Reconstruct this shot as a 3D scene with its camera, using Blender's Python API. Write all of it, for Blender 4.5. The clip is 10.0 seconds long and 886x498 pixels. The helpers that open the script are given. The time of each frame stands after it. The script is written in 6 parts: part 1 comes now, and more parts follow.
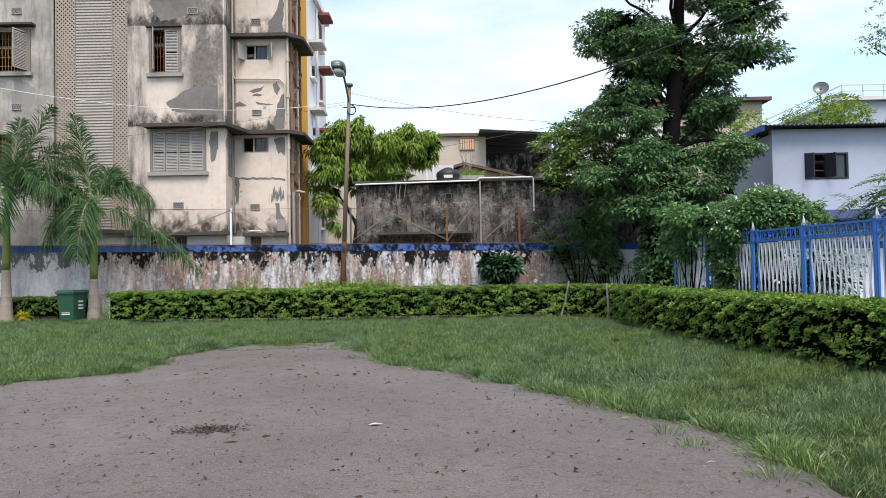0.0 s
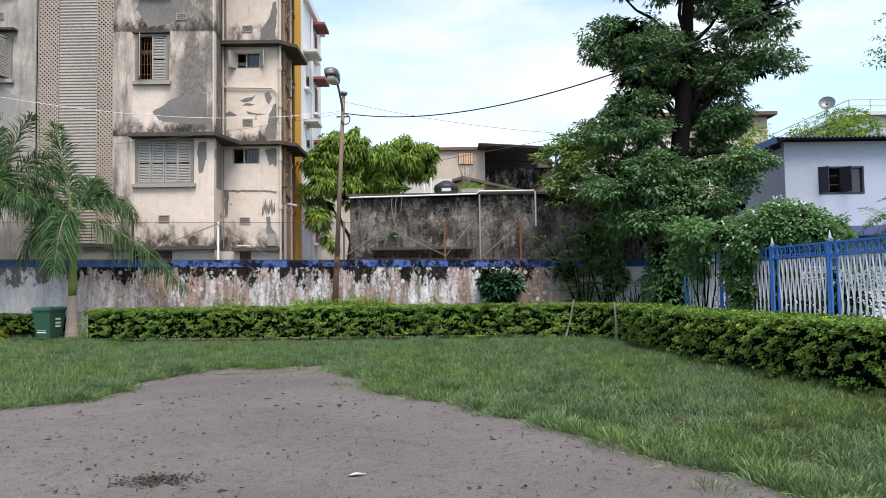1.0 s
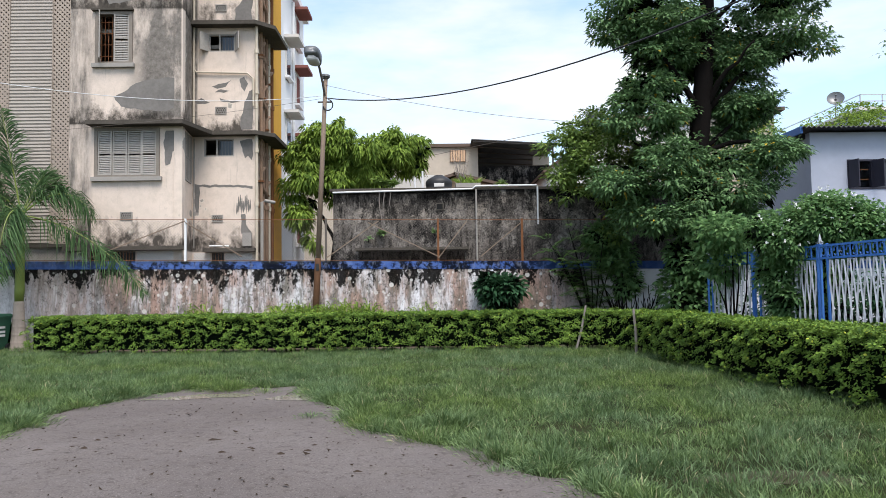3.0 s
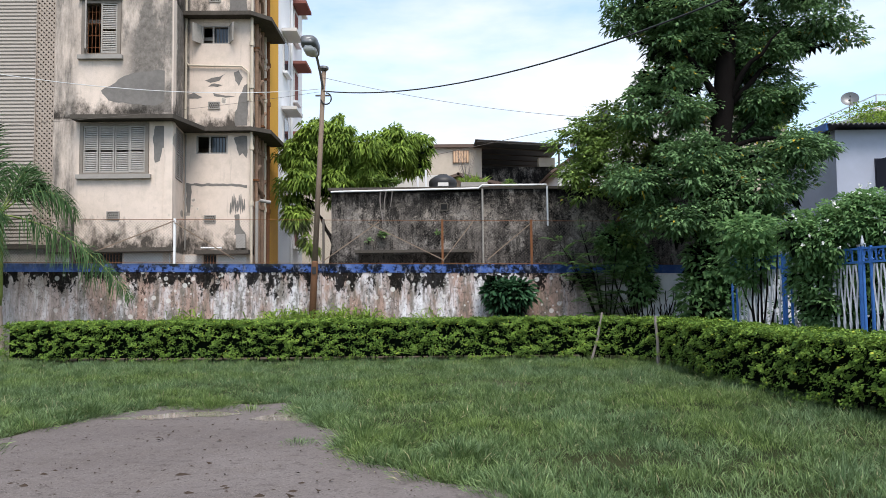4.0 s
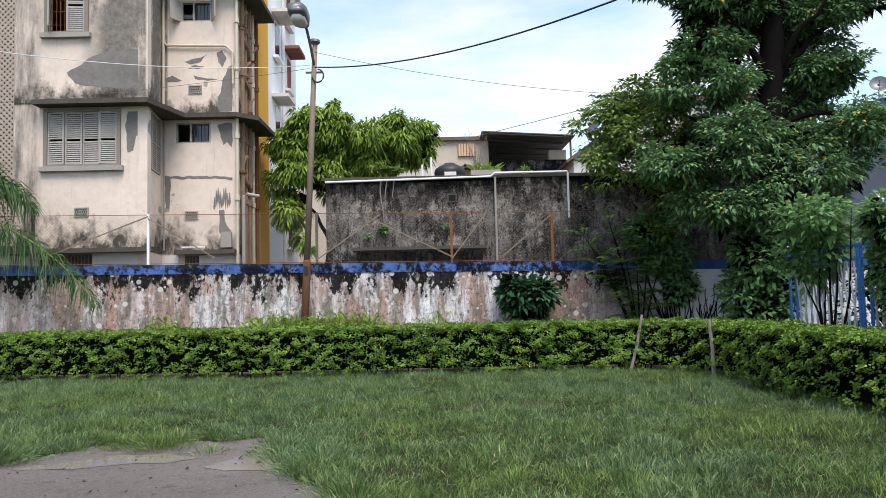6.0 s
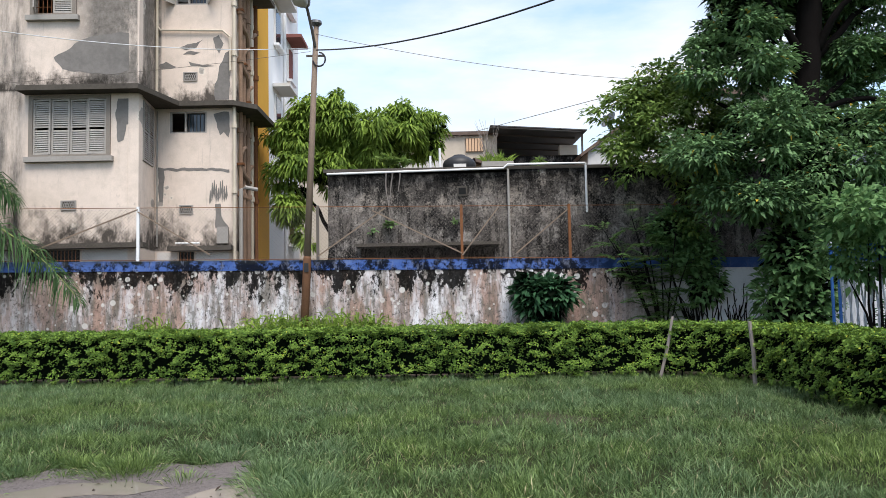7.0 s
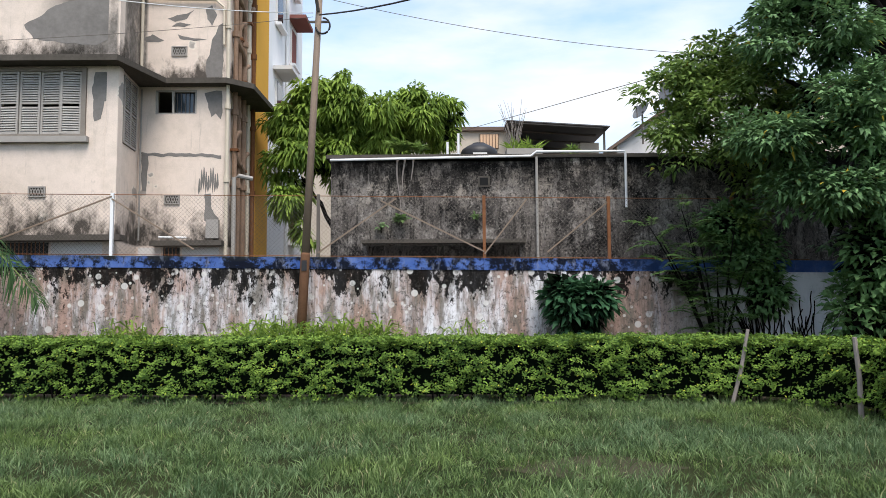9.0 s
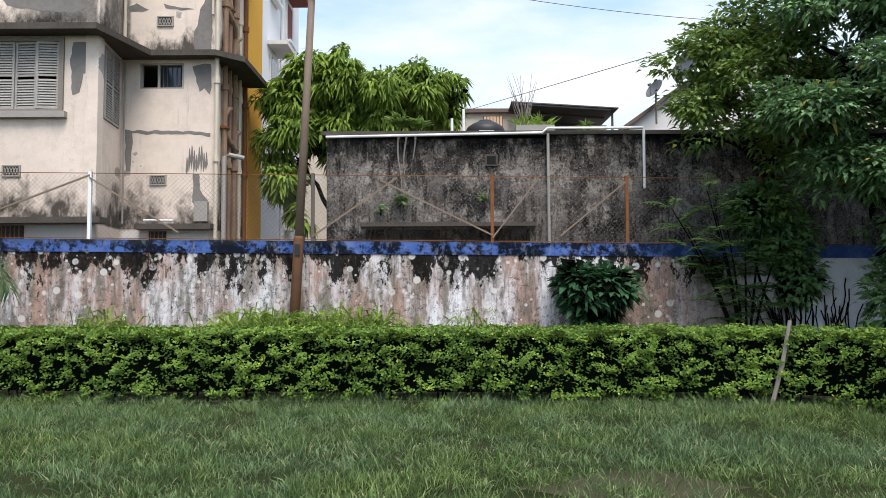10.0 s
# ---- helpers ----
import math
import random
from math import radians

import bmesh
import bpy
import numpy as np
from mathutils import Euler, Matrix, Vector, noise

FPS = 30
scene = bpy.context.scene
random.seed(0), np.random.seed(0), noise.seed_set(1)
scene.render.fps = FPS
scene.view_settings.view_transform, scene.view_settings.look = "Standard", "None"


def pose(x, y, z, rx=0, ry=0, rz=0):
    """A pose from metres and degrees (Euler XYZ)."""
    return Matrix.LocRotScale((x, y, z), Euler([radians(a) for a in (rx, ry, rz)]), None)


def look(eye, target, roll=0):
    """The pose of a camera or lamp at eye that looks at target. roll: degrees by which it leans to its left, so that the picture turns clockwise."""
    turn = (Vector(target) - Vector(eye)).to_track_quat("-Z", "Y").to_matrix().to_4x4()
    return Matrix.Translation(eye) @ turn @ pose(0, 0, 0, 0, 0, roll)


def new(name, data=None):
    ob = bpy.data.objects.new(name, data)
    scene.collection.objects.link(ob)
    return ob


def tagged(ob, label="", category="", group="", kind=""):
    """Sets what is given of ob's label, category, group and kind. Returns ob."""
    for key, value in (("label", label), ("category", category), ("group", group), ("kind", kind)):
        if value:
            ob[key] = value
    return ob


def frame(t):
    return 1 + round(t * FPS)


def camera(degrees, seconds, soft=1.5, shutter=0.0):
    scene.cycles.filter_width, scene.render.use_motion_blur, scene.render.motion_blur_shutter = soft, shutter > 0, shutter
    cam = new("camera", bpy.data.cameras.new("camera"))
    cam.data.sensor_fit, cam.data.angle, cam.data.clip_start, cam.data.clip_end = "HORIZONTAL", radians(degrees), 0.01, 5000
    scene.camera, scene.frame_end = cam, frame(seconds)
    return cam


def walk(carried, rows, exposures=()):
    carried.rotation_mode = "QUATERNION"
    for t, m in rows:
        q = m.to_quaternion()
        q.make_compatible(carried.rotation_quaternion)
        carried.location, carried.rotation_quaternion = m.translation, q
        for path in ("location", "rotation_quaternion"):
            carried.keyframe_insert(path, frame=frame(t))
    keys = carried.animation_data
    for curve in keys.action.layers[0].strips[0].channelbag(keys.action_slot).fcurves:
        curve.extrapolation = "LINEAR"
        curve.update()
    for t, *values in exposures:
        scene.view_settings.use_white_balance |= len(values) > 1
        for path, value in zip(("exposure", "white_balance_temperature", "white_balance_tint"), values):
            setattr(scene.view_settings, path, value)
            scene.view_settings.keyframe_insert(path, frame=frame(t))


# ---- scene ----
cam = camera(62.3, 10.0, 0.5)
METRES, EYE, TILT, LEAN, TURN = 11.719, 1.5, 0.0, 0.0, 0.0
ROWS = [
    (0.0, 0.0, 0.0, 0.0, 0.03, 1.51, 1.06),
    (0.5, 0.0001, 0.0509, 0.0002, -0.13, 1.9, 1.05),
    (1.0, 0.0008, 0.1002, 0.0004, -0.14, 2.84, 0.83),
    (1.5, -0.0018, 0.151, -0.0013, -0.22, 3.01, 0.48),
    (2.0, -0.005, 0.2013, -0.0003, -0.86, 3.04, 0.32),
    (2.5, -0.0071, 0.2507, -0.0001, -1.07, 3.05, 0.92),
    (4.0, -0.0191, 0.4064, 0.0019, -1.05, 3.51, 0.66),
    (4.5, -0.0209, 0.4565, 0.0016, -1.07, 3.59, 1.14),
    (5.0, -0.0266, 0.5084, 0.0013, -1.09, 3.63, 0.72),
    (5.5, -0.0271, 0.5587, 0.001, -1.05, 3.7, 1.31),
    (7.0, -0.0382, 0.7117, -0.0, -0.47, 3.7, 1.19),
    (7.5, -0.0419, 0.7587, -0.0003, -0.36, 4.0, 1.48),
    (8.0, -0.0504, 0.8075, -0.0003, -0.17, 4.31, 1.46),
    (8.5, -0.0546, 0.8552, -0.002, -0.13, 4.52, 1.43),
    (9.0, -0.06, 0.9039, -0.0023, -0.1, 4.19, 0.36),
    (9.5, -0.0625, 0.951, -0.0022, -0.01, 4.13, 0.01),
    (10.0, -0.0664, 0.9964, -0.0025, -0.07, 3.24, 0.28),
]
walk(cam, [(t, pose(0, 0, EYE, TILT, LEAN, TURN) @ pose(METRES * x, METRES * y, METRES * z, 90 + pitch, roll, yaw)) for t, x, y, z, yaw, pitch, roll in ROWS])

# ---- world, sun, exposure ----
SUN_EL, SUN_AZ = radians(62), radians(164)
world = bpy.data.worlds.new("sky")
scene.world = world
world.use_nodes = True
wn, wl = world.node_tree.nodes, world.node_tree.links
wn.clear()
w_out, w_bg, w_sky = wn.new("ShaderNodeOutputWorld"), wn.new("ShaderNodeBackground"), wn.new("ShaderNodeTexSky")
w_sky.sky_type, w_sky.sun_disc, w_sky.sun_elevation, w_sky.sun_rotation = "NISHITA", False, SUN_EL, SUN_AZ
w_sky.air_density, w_sky.dust_density, w_sky.ozone_density = 1.0, 1.5, 1.5
w_co, w_map, w_noise, w_ramp, w_mix = wn.new("ShaderNodeTexCoord"), wn.new("ShaderNodeMapping"), wn.new("ShaderNodeTexNoise"), wn.new("ShaderNodeValToRGB"), wn.new("ShaderNodeMixRGB")
w_map.inputs["Scale"].default_value = (1.3, 1.3, 4.5)
w_map.inputs["Location"].default_value = (0.35, 0.1, 0.4)
w_noise.inputs["Scale"].default_value, w_noise.inputs["Detail"].default_value, w_noise.inputs["Roughness"].default_value = 1.6, 7, 0.55
w_ramp.color_ramp.elements[0].position, w_ramp.color_ramp.elements[1].position = 0.42, 0.66
w_ramp.color_ramp.elements[0].color = (0.2, 0.2, 0.2, 1)
w_mix.inputs["Color2"].default_value = (6.0, 6.1, 6.3, 1)
wl.new(w_co.outputs["Generated"], w_map.inputs["Vector"])
wl.new(w_map.outputs["Vector"], w_noise.inputs["Vector"])
wl.new(w_noise.outputs["Fac"], w_ramp.inputs["Fac"])
wl.new(w_ramp.outputs["Color"], w_mix.inputs["Fac"])
w_haze = wn.new("ShaderNodeMixRGB")
w_haze.blend_type = "MULTIPLY"
w_haze.inputs["Fac"].default_value, w_haze.inputs["Color2"].default_value = 1.0, (1.6, 1.72, 1.75, 1)
wl.new(w_sky.outputs["Color"], w_haze.inputs["Color1"])
wl.new(w_haze.outputs["Color"], w_mix.inputs["Color1"])
wl.new(w_mix.outputs["Color"], w_bg.inputs["Color"])
w_bg.inputs["Strength"].default_value = 0.125
wl.new(w_bg.outputs["Background"], w_out.inputs["Surface"])
sun = new("sun", bpy.data.lights.new("sun", "SUN"))
sun.data.energy, sun.data.angle, sun.data.color = 3.0, radians(34), (1.0, 0.93, 0.87)
# the light falls from the right and from behind the camera
sun.matrix_world = look((0, 0, 30), (-math.sin(SUN_AZ) * math.cos(SUN_EL), -math.cos(SUN_AZ) * math.cos(SUN_EL), 30 - math.sin(SUN_EL)))
scene.view_settings.exposure = 0.60


# ---- materials ----
class Nodes:
    """A small wrapper that strings shader nodes together."""

    def __init__(self, name, rough=0.8, metal=0.0, spec=None):
        self.mat = bpy.data.materials.new(name)
        self.mat.use_nodes = True
        self.n, self.l = self.mat.node_tree.nodes, self.mat.node_tree.links
        self.bsdf = self.n["Principled BSDF"]
        self.bsdf.inputs["Roughness"].default_value, self.bsdf.inputs["Metallic"].default_value = rough, metal
        self.bsdf.inputs["Specular IOR Level"].default_value = spec if spec is not None else (0.03 if rough > 0.7 else 0.35)
        self.pos = self.n.new("ShaderNodeNewGeometry").outputs["Position"]

    def noise(self, scale, detail=5, rough=0.6, stretch=(1, 1, 1), lo=0.0, hi=1.0, shift=0.0):
        m, t, r = self.n.new("ShaderNodeMapping"), self.n.new("ShaderNodeTexNoise"), self.n.new("ShaderNodeMapRange")
        m.inputs["Scale"].default_value, m.inputs["Location"].default_value = stretch, (shift, shift * 0.7, shift * 1.3)
        t.inputs["Scale"].default_value, t.inputs["Detail"].default_value, t.inputs["Roughness"].default_value = scale, detail, rough
        r.inputs["From Min"].default_value, r.inputs["From Max"].default_value = lo, hi
        self.l.new(self.pos, m.inputs["Vector"])
        self.l.new(m.outputs["Vector"], t.inputs["Vector"])
        self.l.new(t.outputs["Fac"], r.inputs["Value"])
        return r.outputs["Result"]

    def cells(self, scale, lo, hi, shift=0.0):
        m, t, r = self.n.new("ShaderNodeMapping"), self.n.new("ShaderNodeTexVoronoi"), self.n.new("ShaderNodeMapRange")
        m.inputs["Location"].default_value = (shift, 0, shift)
        t.inputs["Scale"].default_value = scale
        r.inputs["From Min"].default_value, r.inputs["From Max"].default_value = lo, hi
        self.l.new(self.pos, m.inputs["Vector"])
        self.l.new(m.outputs["Vector"], t.inputs["Vector"])
        self.l.new(t.outputs["Distance"], r.inputs["Value"])
        return r.outputs["Result"]

    def axis(self, which, a, b):
        s, r = self.n.new("ShaderNodeSeparateXYZ"), self.n.new("ShaderNodeMapRange")
        r.inputs["From Min"].default_value, r.inputs["From Max"].default_value = a, b
        self.l.new(self.pos, s.inputs[0])
        self.l.new(s.outputs[which], r.inputs["Value"])
        return r.outputs["Result"]

    def math(self, op, a, b):
        t = self.n.new("ShaderNodeMath")
        t.operation, t.use_clamp = op, True
        for k, v in enumerate((a, b)):
            if isinstance(v, (int, float)):
                t.inputs[k].default_value = v
            else:
                self.l.new(v, t.inputs[k])
        return t.outputs[0]

    def mix(self, fac, a, b, mode="MIX"):
        t = self.n.new("ShaderNodeMixRGB")
        t.blend_type = mode
        for k, v in zip(("Fac", "Color1", "Color2"), (fac, a, b)):
            if isinstance(v, tuple):
                t.inputs[k].default_value = (*v, 1)
            elif isinstance(v, (int, float)):
                t.inputs[k].default_value = v
            else:
                self.l.new(v, t.inputs[k])
        return t.outputs[0]

    def random(self, island=True):
        return self.n.new("ShaderNodeNewGeometry").outputs["Random Per Island"] if island else self.n.new("ShaderNodeObjectInfo").outputs["Random"]

    def bump(self, height, strength=0.3, dist=0.02):
        t = self.n.new("ShaderNodeBump")
        t.inputs["Strength"].default_value, t.inputs["Distance"].default_value = strength, dist
        self.l.new(height, t.inputs["Height"])
        self.l.new(t.outputs["Normal"], self.bsdf.inputs["Normal"])
        return self

    def done(self, colour, rough=None):
        if isinstance(colour, tuple):
            self.bsdf.inputs["Base Color"].default_value = (*colour, 1)
        else:
            self.l.new(colour, self.bsdf.inputs["Base Color"])
        if rough is not None:
            self.l.new(rough, self.bsdf.inputs["Roughness"])
        return self.mat

    def leaf_done(self, colour, through_colour, share=0.3):
        """Principled plus light that passes through the leaf."""
        self.done(colour)
        t, m = self.n.new("ShaderNodeBsdfTranslucent"), self.n.new("ShaderNodeMixShader")
        m.inputs["Fac"].default_value = share
        if isinstance(through_colour, tuple):
            t.inputs["Color"].default_value = (*through_colour, 1)
        else:
            self.l.new(through_colour, t.inputs["Color"])
        self.l.new(self.bsdf.outputs[0], m.inputs[1])
        self.l.new(t.outputs[0], m.inputs[2])
        self.l.new(m.outputs[0], self.n["Material Output"].inputs["Surface"])
        return self.mat


def plain(name, colour, rough=0.7, metal=0.0, vary=0.25, scale=6.0, bump=0.1):
    s = Nodes(name, rough, metal)
    a = s.noise(scale, 6, 0.65)
    b = s.noise(scale * 7, 3, 0.6, shift=3)
    f = s.math("ADD", s.math("MULTIPLY", a, 0.65), s.math("MULTIPLY", b, 0.35))
    dark = tuple(c * (1 - vary) for c in colour)
    light = tuple(min(1, c * (1 + vary * 0.6)) for c in colour)
    return s.bump(b, bump, 0.01).done(s.mix(f, dark, light))


def leaf_mat(name, dark, light, yellow=None, share=0.3, rough=0.5, patch=1.2):
    s = Nodes(name, rough, 0, 0.07)
    r = s.random()
    c = s.mix(r, dark, light)
    c = s.mix(s.math("MULTIPLY", s.noise(patch, 3, 0.6, lo=0.35, hi=0.7), 0.45), c, tuple(v * 1.35 for v in light))
    c = s.mix(s.math("MULTIPLY", s.noise(patch * 5, 3, 0.6, lo=0.45, hi=0.65, shift=8), 0.55), c, dark)
    if yellow:
        c = s.mix(s.math("GREATER_THAN", r, 0.988), c, yellow)
    return s.leaf_done(c, s.mix(0.5, c, tuple(min(1, v * 2.2) for v in light)), share)


def grass_mat():
    """Blades from blue-green to yellow-green in drifts, with straw among them."""
    s = Nodes("lawn_blades", 0.42, 0, 0.16)
    r = s.random()
    cool = s.mix(r, (0.012, 0.042, 0.018), (0.25, 0.355, 0.18))
    warm = s.mix(r, (0.020, 0.048, 0.010), (0.25, 0.345, 0.11))
    c = s.mix(s.noise(0.55, 5, 0.65, lo=0.40, hi=0.62, shift=14), cool, warm)
    c = s.mix(s.math("MULTIPLY", s.noise(2.6, 5, 0.65, lo=0.47, hi=0.64, shift=8), 0.72), c, (0.016, 0.042, 0.013))
    c = s.mix(s.math("GREATER_THAN", r, 0.978), c, (0.38, 0.35, 0.20))
    return s.leaf_done(c, s.mix(0.5, c, (0.30, 0.42, 0.10)), 0.22)


def plaster_beige():
    s = Nodes("weathered_beige_plaster", 0.92)
    fine = s.noise(9, 6, 0.75)
    grit = s.noise(38, 4, 0.7, lo=0.35, hi=0.75, shift=4)
    c = s.mix(s.noise(0.55, 5, 0.62, lo=0.3, hi=0.72), (0.75, 0.63, 0.54), (0.65, 0.555, 0.48))
    c = s.mix(s.math("MULTIPLY", s.noise(3.0, 6, 0.7, lo=0.45, hi=0.8, shift=6), 0.5), c, (0.42, 0.36, 0.29))
    c = s.mix(s.math("MULTIPLY", grit, 0.22), c, (0.30, 0.26, 0.22))
    # soot on the upper storeys of the bay
    bay = s.math("MULTIPLY", s.math("MULTIPLY", s.axis(0, -9.75, -9.0), s.axis(0, -7.87, -7.93)), s.axis(2, 6.85, 7.1))
    soot = s.math("MULTIPLY", bay, s.noise(0.8, 8, 0.74, (1.5, 1, 0.7), 0.30, 0.50, 31))
    high_up = s.math("MULTIPLY", s.math("MULTIPLY", s.axis(2, 8.6, 9.3), s.axis(0, -7.87, -7.93)), s.noise(1.1, 7, 0.72, (1.6, 1, 0.6), 0.38, 0.60, 47))
    strip = s.math("MULTIPLY", s.axis(0, -10.62, -10.85), s.noise(1.3, 7, 0.72, (2.0, 1, 0.3), 0.36, 0.62, 19))
    c = s.mix(s.math("MULTIPLY", s.math("MAXIMUM", s.math("MAXIMUM", soot, high_up), strip), 0.86), c, s.mix(s.noise(6, 6, 0.75, lo=0.35, hi=0.7, shift=2), (0.045, 0.043, 0.040), (0.19, 0.18, 0.165)))
    # bare cement where the paint has come off in sheets
    patch = s.noise(0.75, 4, 0.55, lo=0.668, hi=0.674, shift=11.3)
    c = s.mix(s.math("MULTIPLY", patch, 0.85), c, s.mix(fine, (0.20, 0.185, 0.17), (0.36, 0.33, 0.30)))
    rim = s.math("MULTIPLY", s.noise(0.75, 4, 0.55, lo=0.650, hi=0.668, shift=11.3), s.noise(0.75, 4, 0.55, lo=0.682, hi=0.669, shift=11.3))
    c = s.mix(s.math("MULTIPLY", rim, 0.4), c, (0.75, 0.70, 0.60))
    streak = s.noise(2.2, 7, 0.75, (3.0, 3.0, 0.25), 0.58, 0.72, 5)
    c = s.mix(s.math("MULTIPLY", streak, 0.45), c, (0.15, 0.13, 0.11))
    # mould that crept up from the ledges
    for z0, z1, k in ((6.9, 7.75, 0.9), (10.6, 11.6, 0.85), (2.9, 4.4, 0.92)):
        up = s.math("MULTIPLY", s.axis(2, z1, z0), s.axis(2, z0 - 0.1, z0))
        m = s.math("ADD", s.noise(1.7, 8, 0.76, (1, 1, 0.6), 0.0, 1.0, 2 + z0), s.math("MULTIPLY", up, 0.3))
        r = s.n.new("ShaderNodeMapRange")
        r.inputs["From Min"].default_value, r.inputs["From Max"].default_value = 0.62, 0.80
        s.l.new(m, r.inputs["Value"])
        m = s.math("MULTIPLY", r.outputs["Result"], s.axis(2, z0 - 0.1, z0))
        c = s.mix(s.math("MULTIPLY", s.math("MULTIPLY", m, s.math("GREATER_THAN", up, 0.001)), k), c, (0.02, 0.018, 0.015))
    return s.bump(s.math("ADD", s.math("MULTIPLY", fine, 0.6), s.math("MULTIPLY", patch, -0.5)), 0.3, 0.02).done(c)


def plaster_grey():
    s = Nodes("sooty_grey_plaster", 0.95)
    fine = s.noise(9, 6, 0.75)
    c = s.mix(s.noise(0.6, 6, 0.65, lo=0.34, hi=0.66, shift=4), (0.58, 0.53, 0.47), (0.27, 0.25, 0.225))
    c = s.mix(s.math("MULTIPLY", s.noise(1.6, 7, 0.75, (2.5, 2.5, 0.35), 0.50, 0.70, 9), 0.7), c, (0.12, 0.11, 0.10))
    c = s.mix(s.math("MULTIPLY", s.noise(0.6, 3, 0.5, lo=0.60, hi=0.605, shift=21), 0.8), c, (0.27, 0.255, 0.24))
    c = s.mix(s.math("MULTIPLY", s.noise(38, 4, 0.7, lo=0.35, hi=0.75), 0.25), c, (0.14, 0.13, 0.12))
    return s.bump(fine, 0.3, 0.02).done(c)


def wall_paint():
    s = Nodes("peeling_whitewash", 0.9)
    fine = s.noise(14, 6, 0.7)
    c = s.mix(s.noise(0.9, 5, 0.6, lo=0.3, hi=0.7), (0.72, 0.71, 0.735), (0.52, 0.51, 0.53))
    # rust-brown washes and mould are strongest in the middle stretch
    stretch = s.math("MULTIPLY", s.axis(0, -13.0, -9.0), s.axis(0, 4.6, 3.4))
    rust = s.math("MULTIPLY", s.noise(0.9, 8, 0.72, (1.7, 1, 0.42), 0.40, 0.54, 3), s.math("ADD", 0.3, s.math("MULTIPLY", stretch, 0.7)))
    c = s.mix(s.math("MULTIPLY", rust, 0.85), c, s.mix(s.noise(5, 5, 0.7, lo=0.3, hi=0.7), (0.19, 0.095, 0.06), (0.40, 0.25, 0.18)))
    grime = s.math("MULTIPLY", s.noise(1.6, 7, 0.75, (2.2, 1, 0.6), 0.46, 0.58, 8), s.math("ADD", 0.35, s.math("MULTIPLY", stretch, 0.65)))
    c = s.mix(s.math("MULTIPLY", grime, 0.8), c, (0.13, 0.12, 0.10))
    runs = s.noise(3.0, 6, 0.75, (2.6, 1, 0.22), 0.52, 0.62, 23)
    c = s.mix(s.math("MULTIPLY", s.math("MULTIPLY", runs, s.math("ADD", 0.35, stretch)), 0.6), c, (0.14, 0.11, 0.09))
    # clots of black mould hanging below the coping
    high = s.axis(2, 1.3, 2.2)
    lumpy = s.math("ADD", s.noise(1.9, 8, 0.74, (1.6, 1, 0.8), 0.0, 1.0, 15), s.math("MULTIPLY", high, 0.24))
    clot = s.n.new("ShaderNodeMapRange")
    clot.inputs["From Min"].default_value, clot.inputs["From Max"].default_value = 0.645, 0.675
    s.l.new(lumpy, clot.inputs["Value"])
    c = s.mix(s.math("MULTIPLY", s.math("MULTIPLY", clot.outputs["Result"], s.math("ADD", 0.75, stretch)), 0.97), c, (0.004, 0.004, 0.004))
    speck = s.noise(13, 7, 0.82, lo=0.53, hi=0.60, shift=6)
    c = s.mix(s.math("MULTIPLY", s.math("MULTIPLY", speck, s.math("ADD", 0.25, stretch)), 0.75), c, (0.05, 0.045, 0.04))
    c = s.mix(s.math("MULTIPLY", s.axis(0, 4.3, 5.2), 0.75), c, s.mix(s.noise(1.3, 5, 0.65, (1, 1, 0.5), 0.35, 0.7, 5), (0.82, 0.83, 0.87), (0.66, 0.67, 0.71)))
    # pale round lichens
    for sc, sh in ((2.6, 4.0), (5.5, 9.0)):
        spots = s.math("MULTIPLY", s.math("MULTIPLY", s.cells(sc, 0.19, 0.155, sh), s.noise(1.1, 5, 0.7, lo=0.42, hi=0.52, shift=sh)), stretch)
        c = s.mix(s.math("MULTIPLY", spots, 0.75), c, (0.60, 0.58, 0.55))
    return s.bump(fine, 0.35, 0.015).done(c)


def band_paint():
    s = Nodes("faded_blue_band", 0.8)
    c = s.mix(s.noise(2.2, 5, 0.6, lo=0.3, hi=0.7), (0.035, 0.085, 0.29), (0.10, 0.16, 0.37))
    m = s.noise(1.9, 8, 0.78, (1.3, 1, 1.4), 0.44, 0.52, 15)
    m = s.math("MULTIPLY", m, s.math("ADD", 0.25, s.math("MULTIPLY", s.axis(0, -11.0, -8.0), s.axis(0, 4.2, 2.2))))
    c = s.mix(s.math("MULTIPLY", m, 0.96), c, (0.005, 0.005, 0.005))
    top = s.math("MULTIPLY", s.axis(2, 2.3, 2.5), s.noise(5, 6, 0.7, lo=0.35, hi=0.55))
    c = s.mix(s.math("MULTIPLY", top, 0.8), c, (0.05, 0.055, 0.04))
    c = s.mix(s.math("MULTIPLY", s.noise(7, 6, 0.75, (1, 1, 0.4), 0.55, 0.66, 2), 0.5), c, (0.20, 0.22, 0.30))
    return s.bump(s.noise(14, 5, 0.7), 0.3, 0.015).done(c)


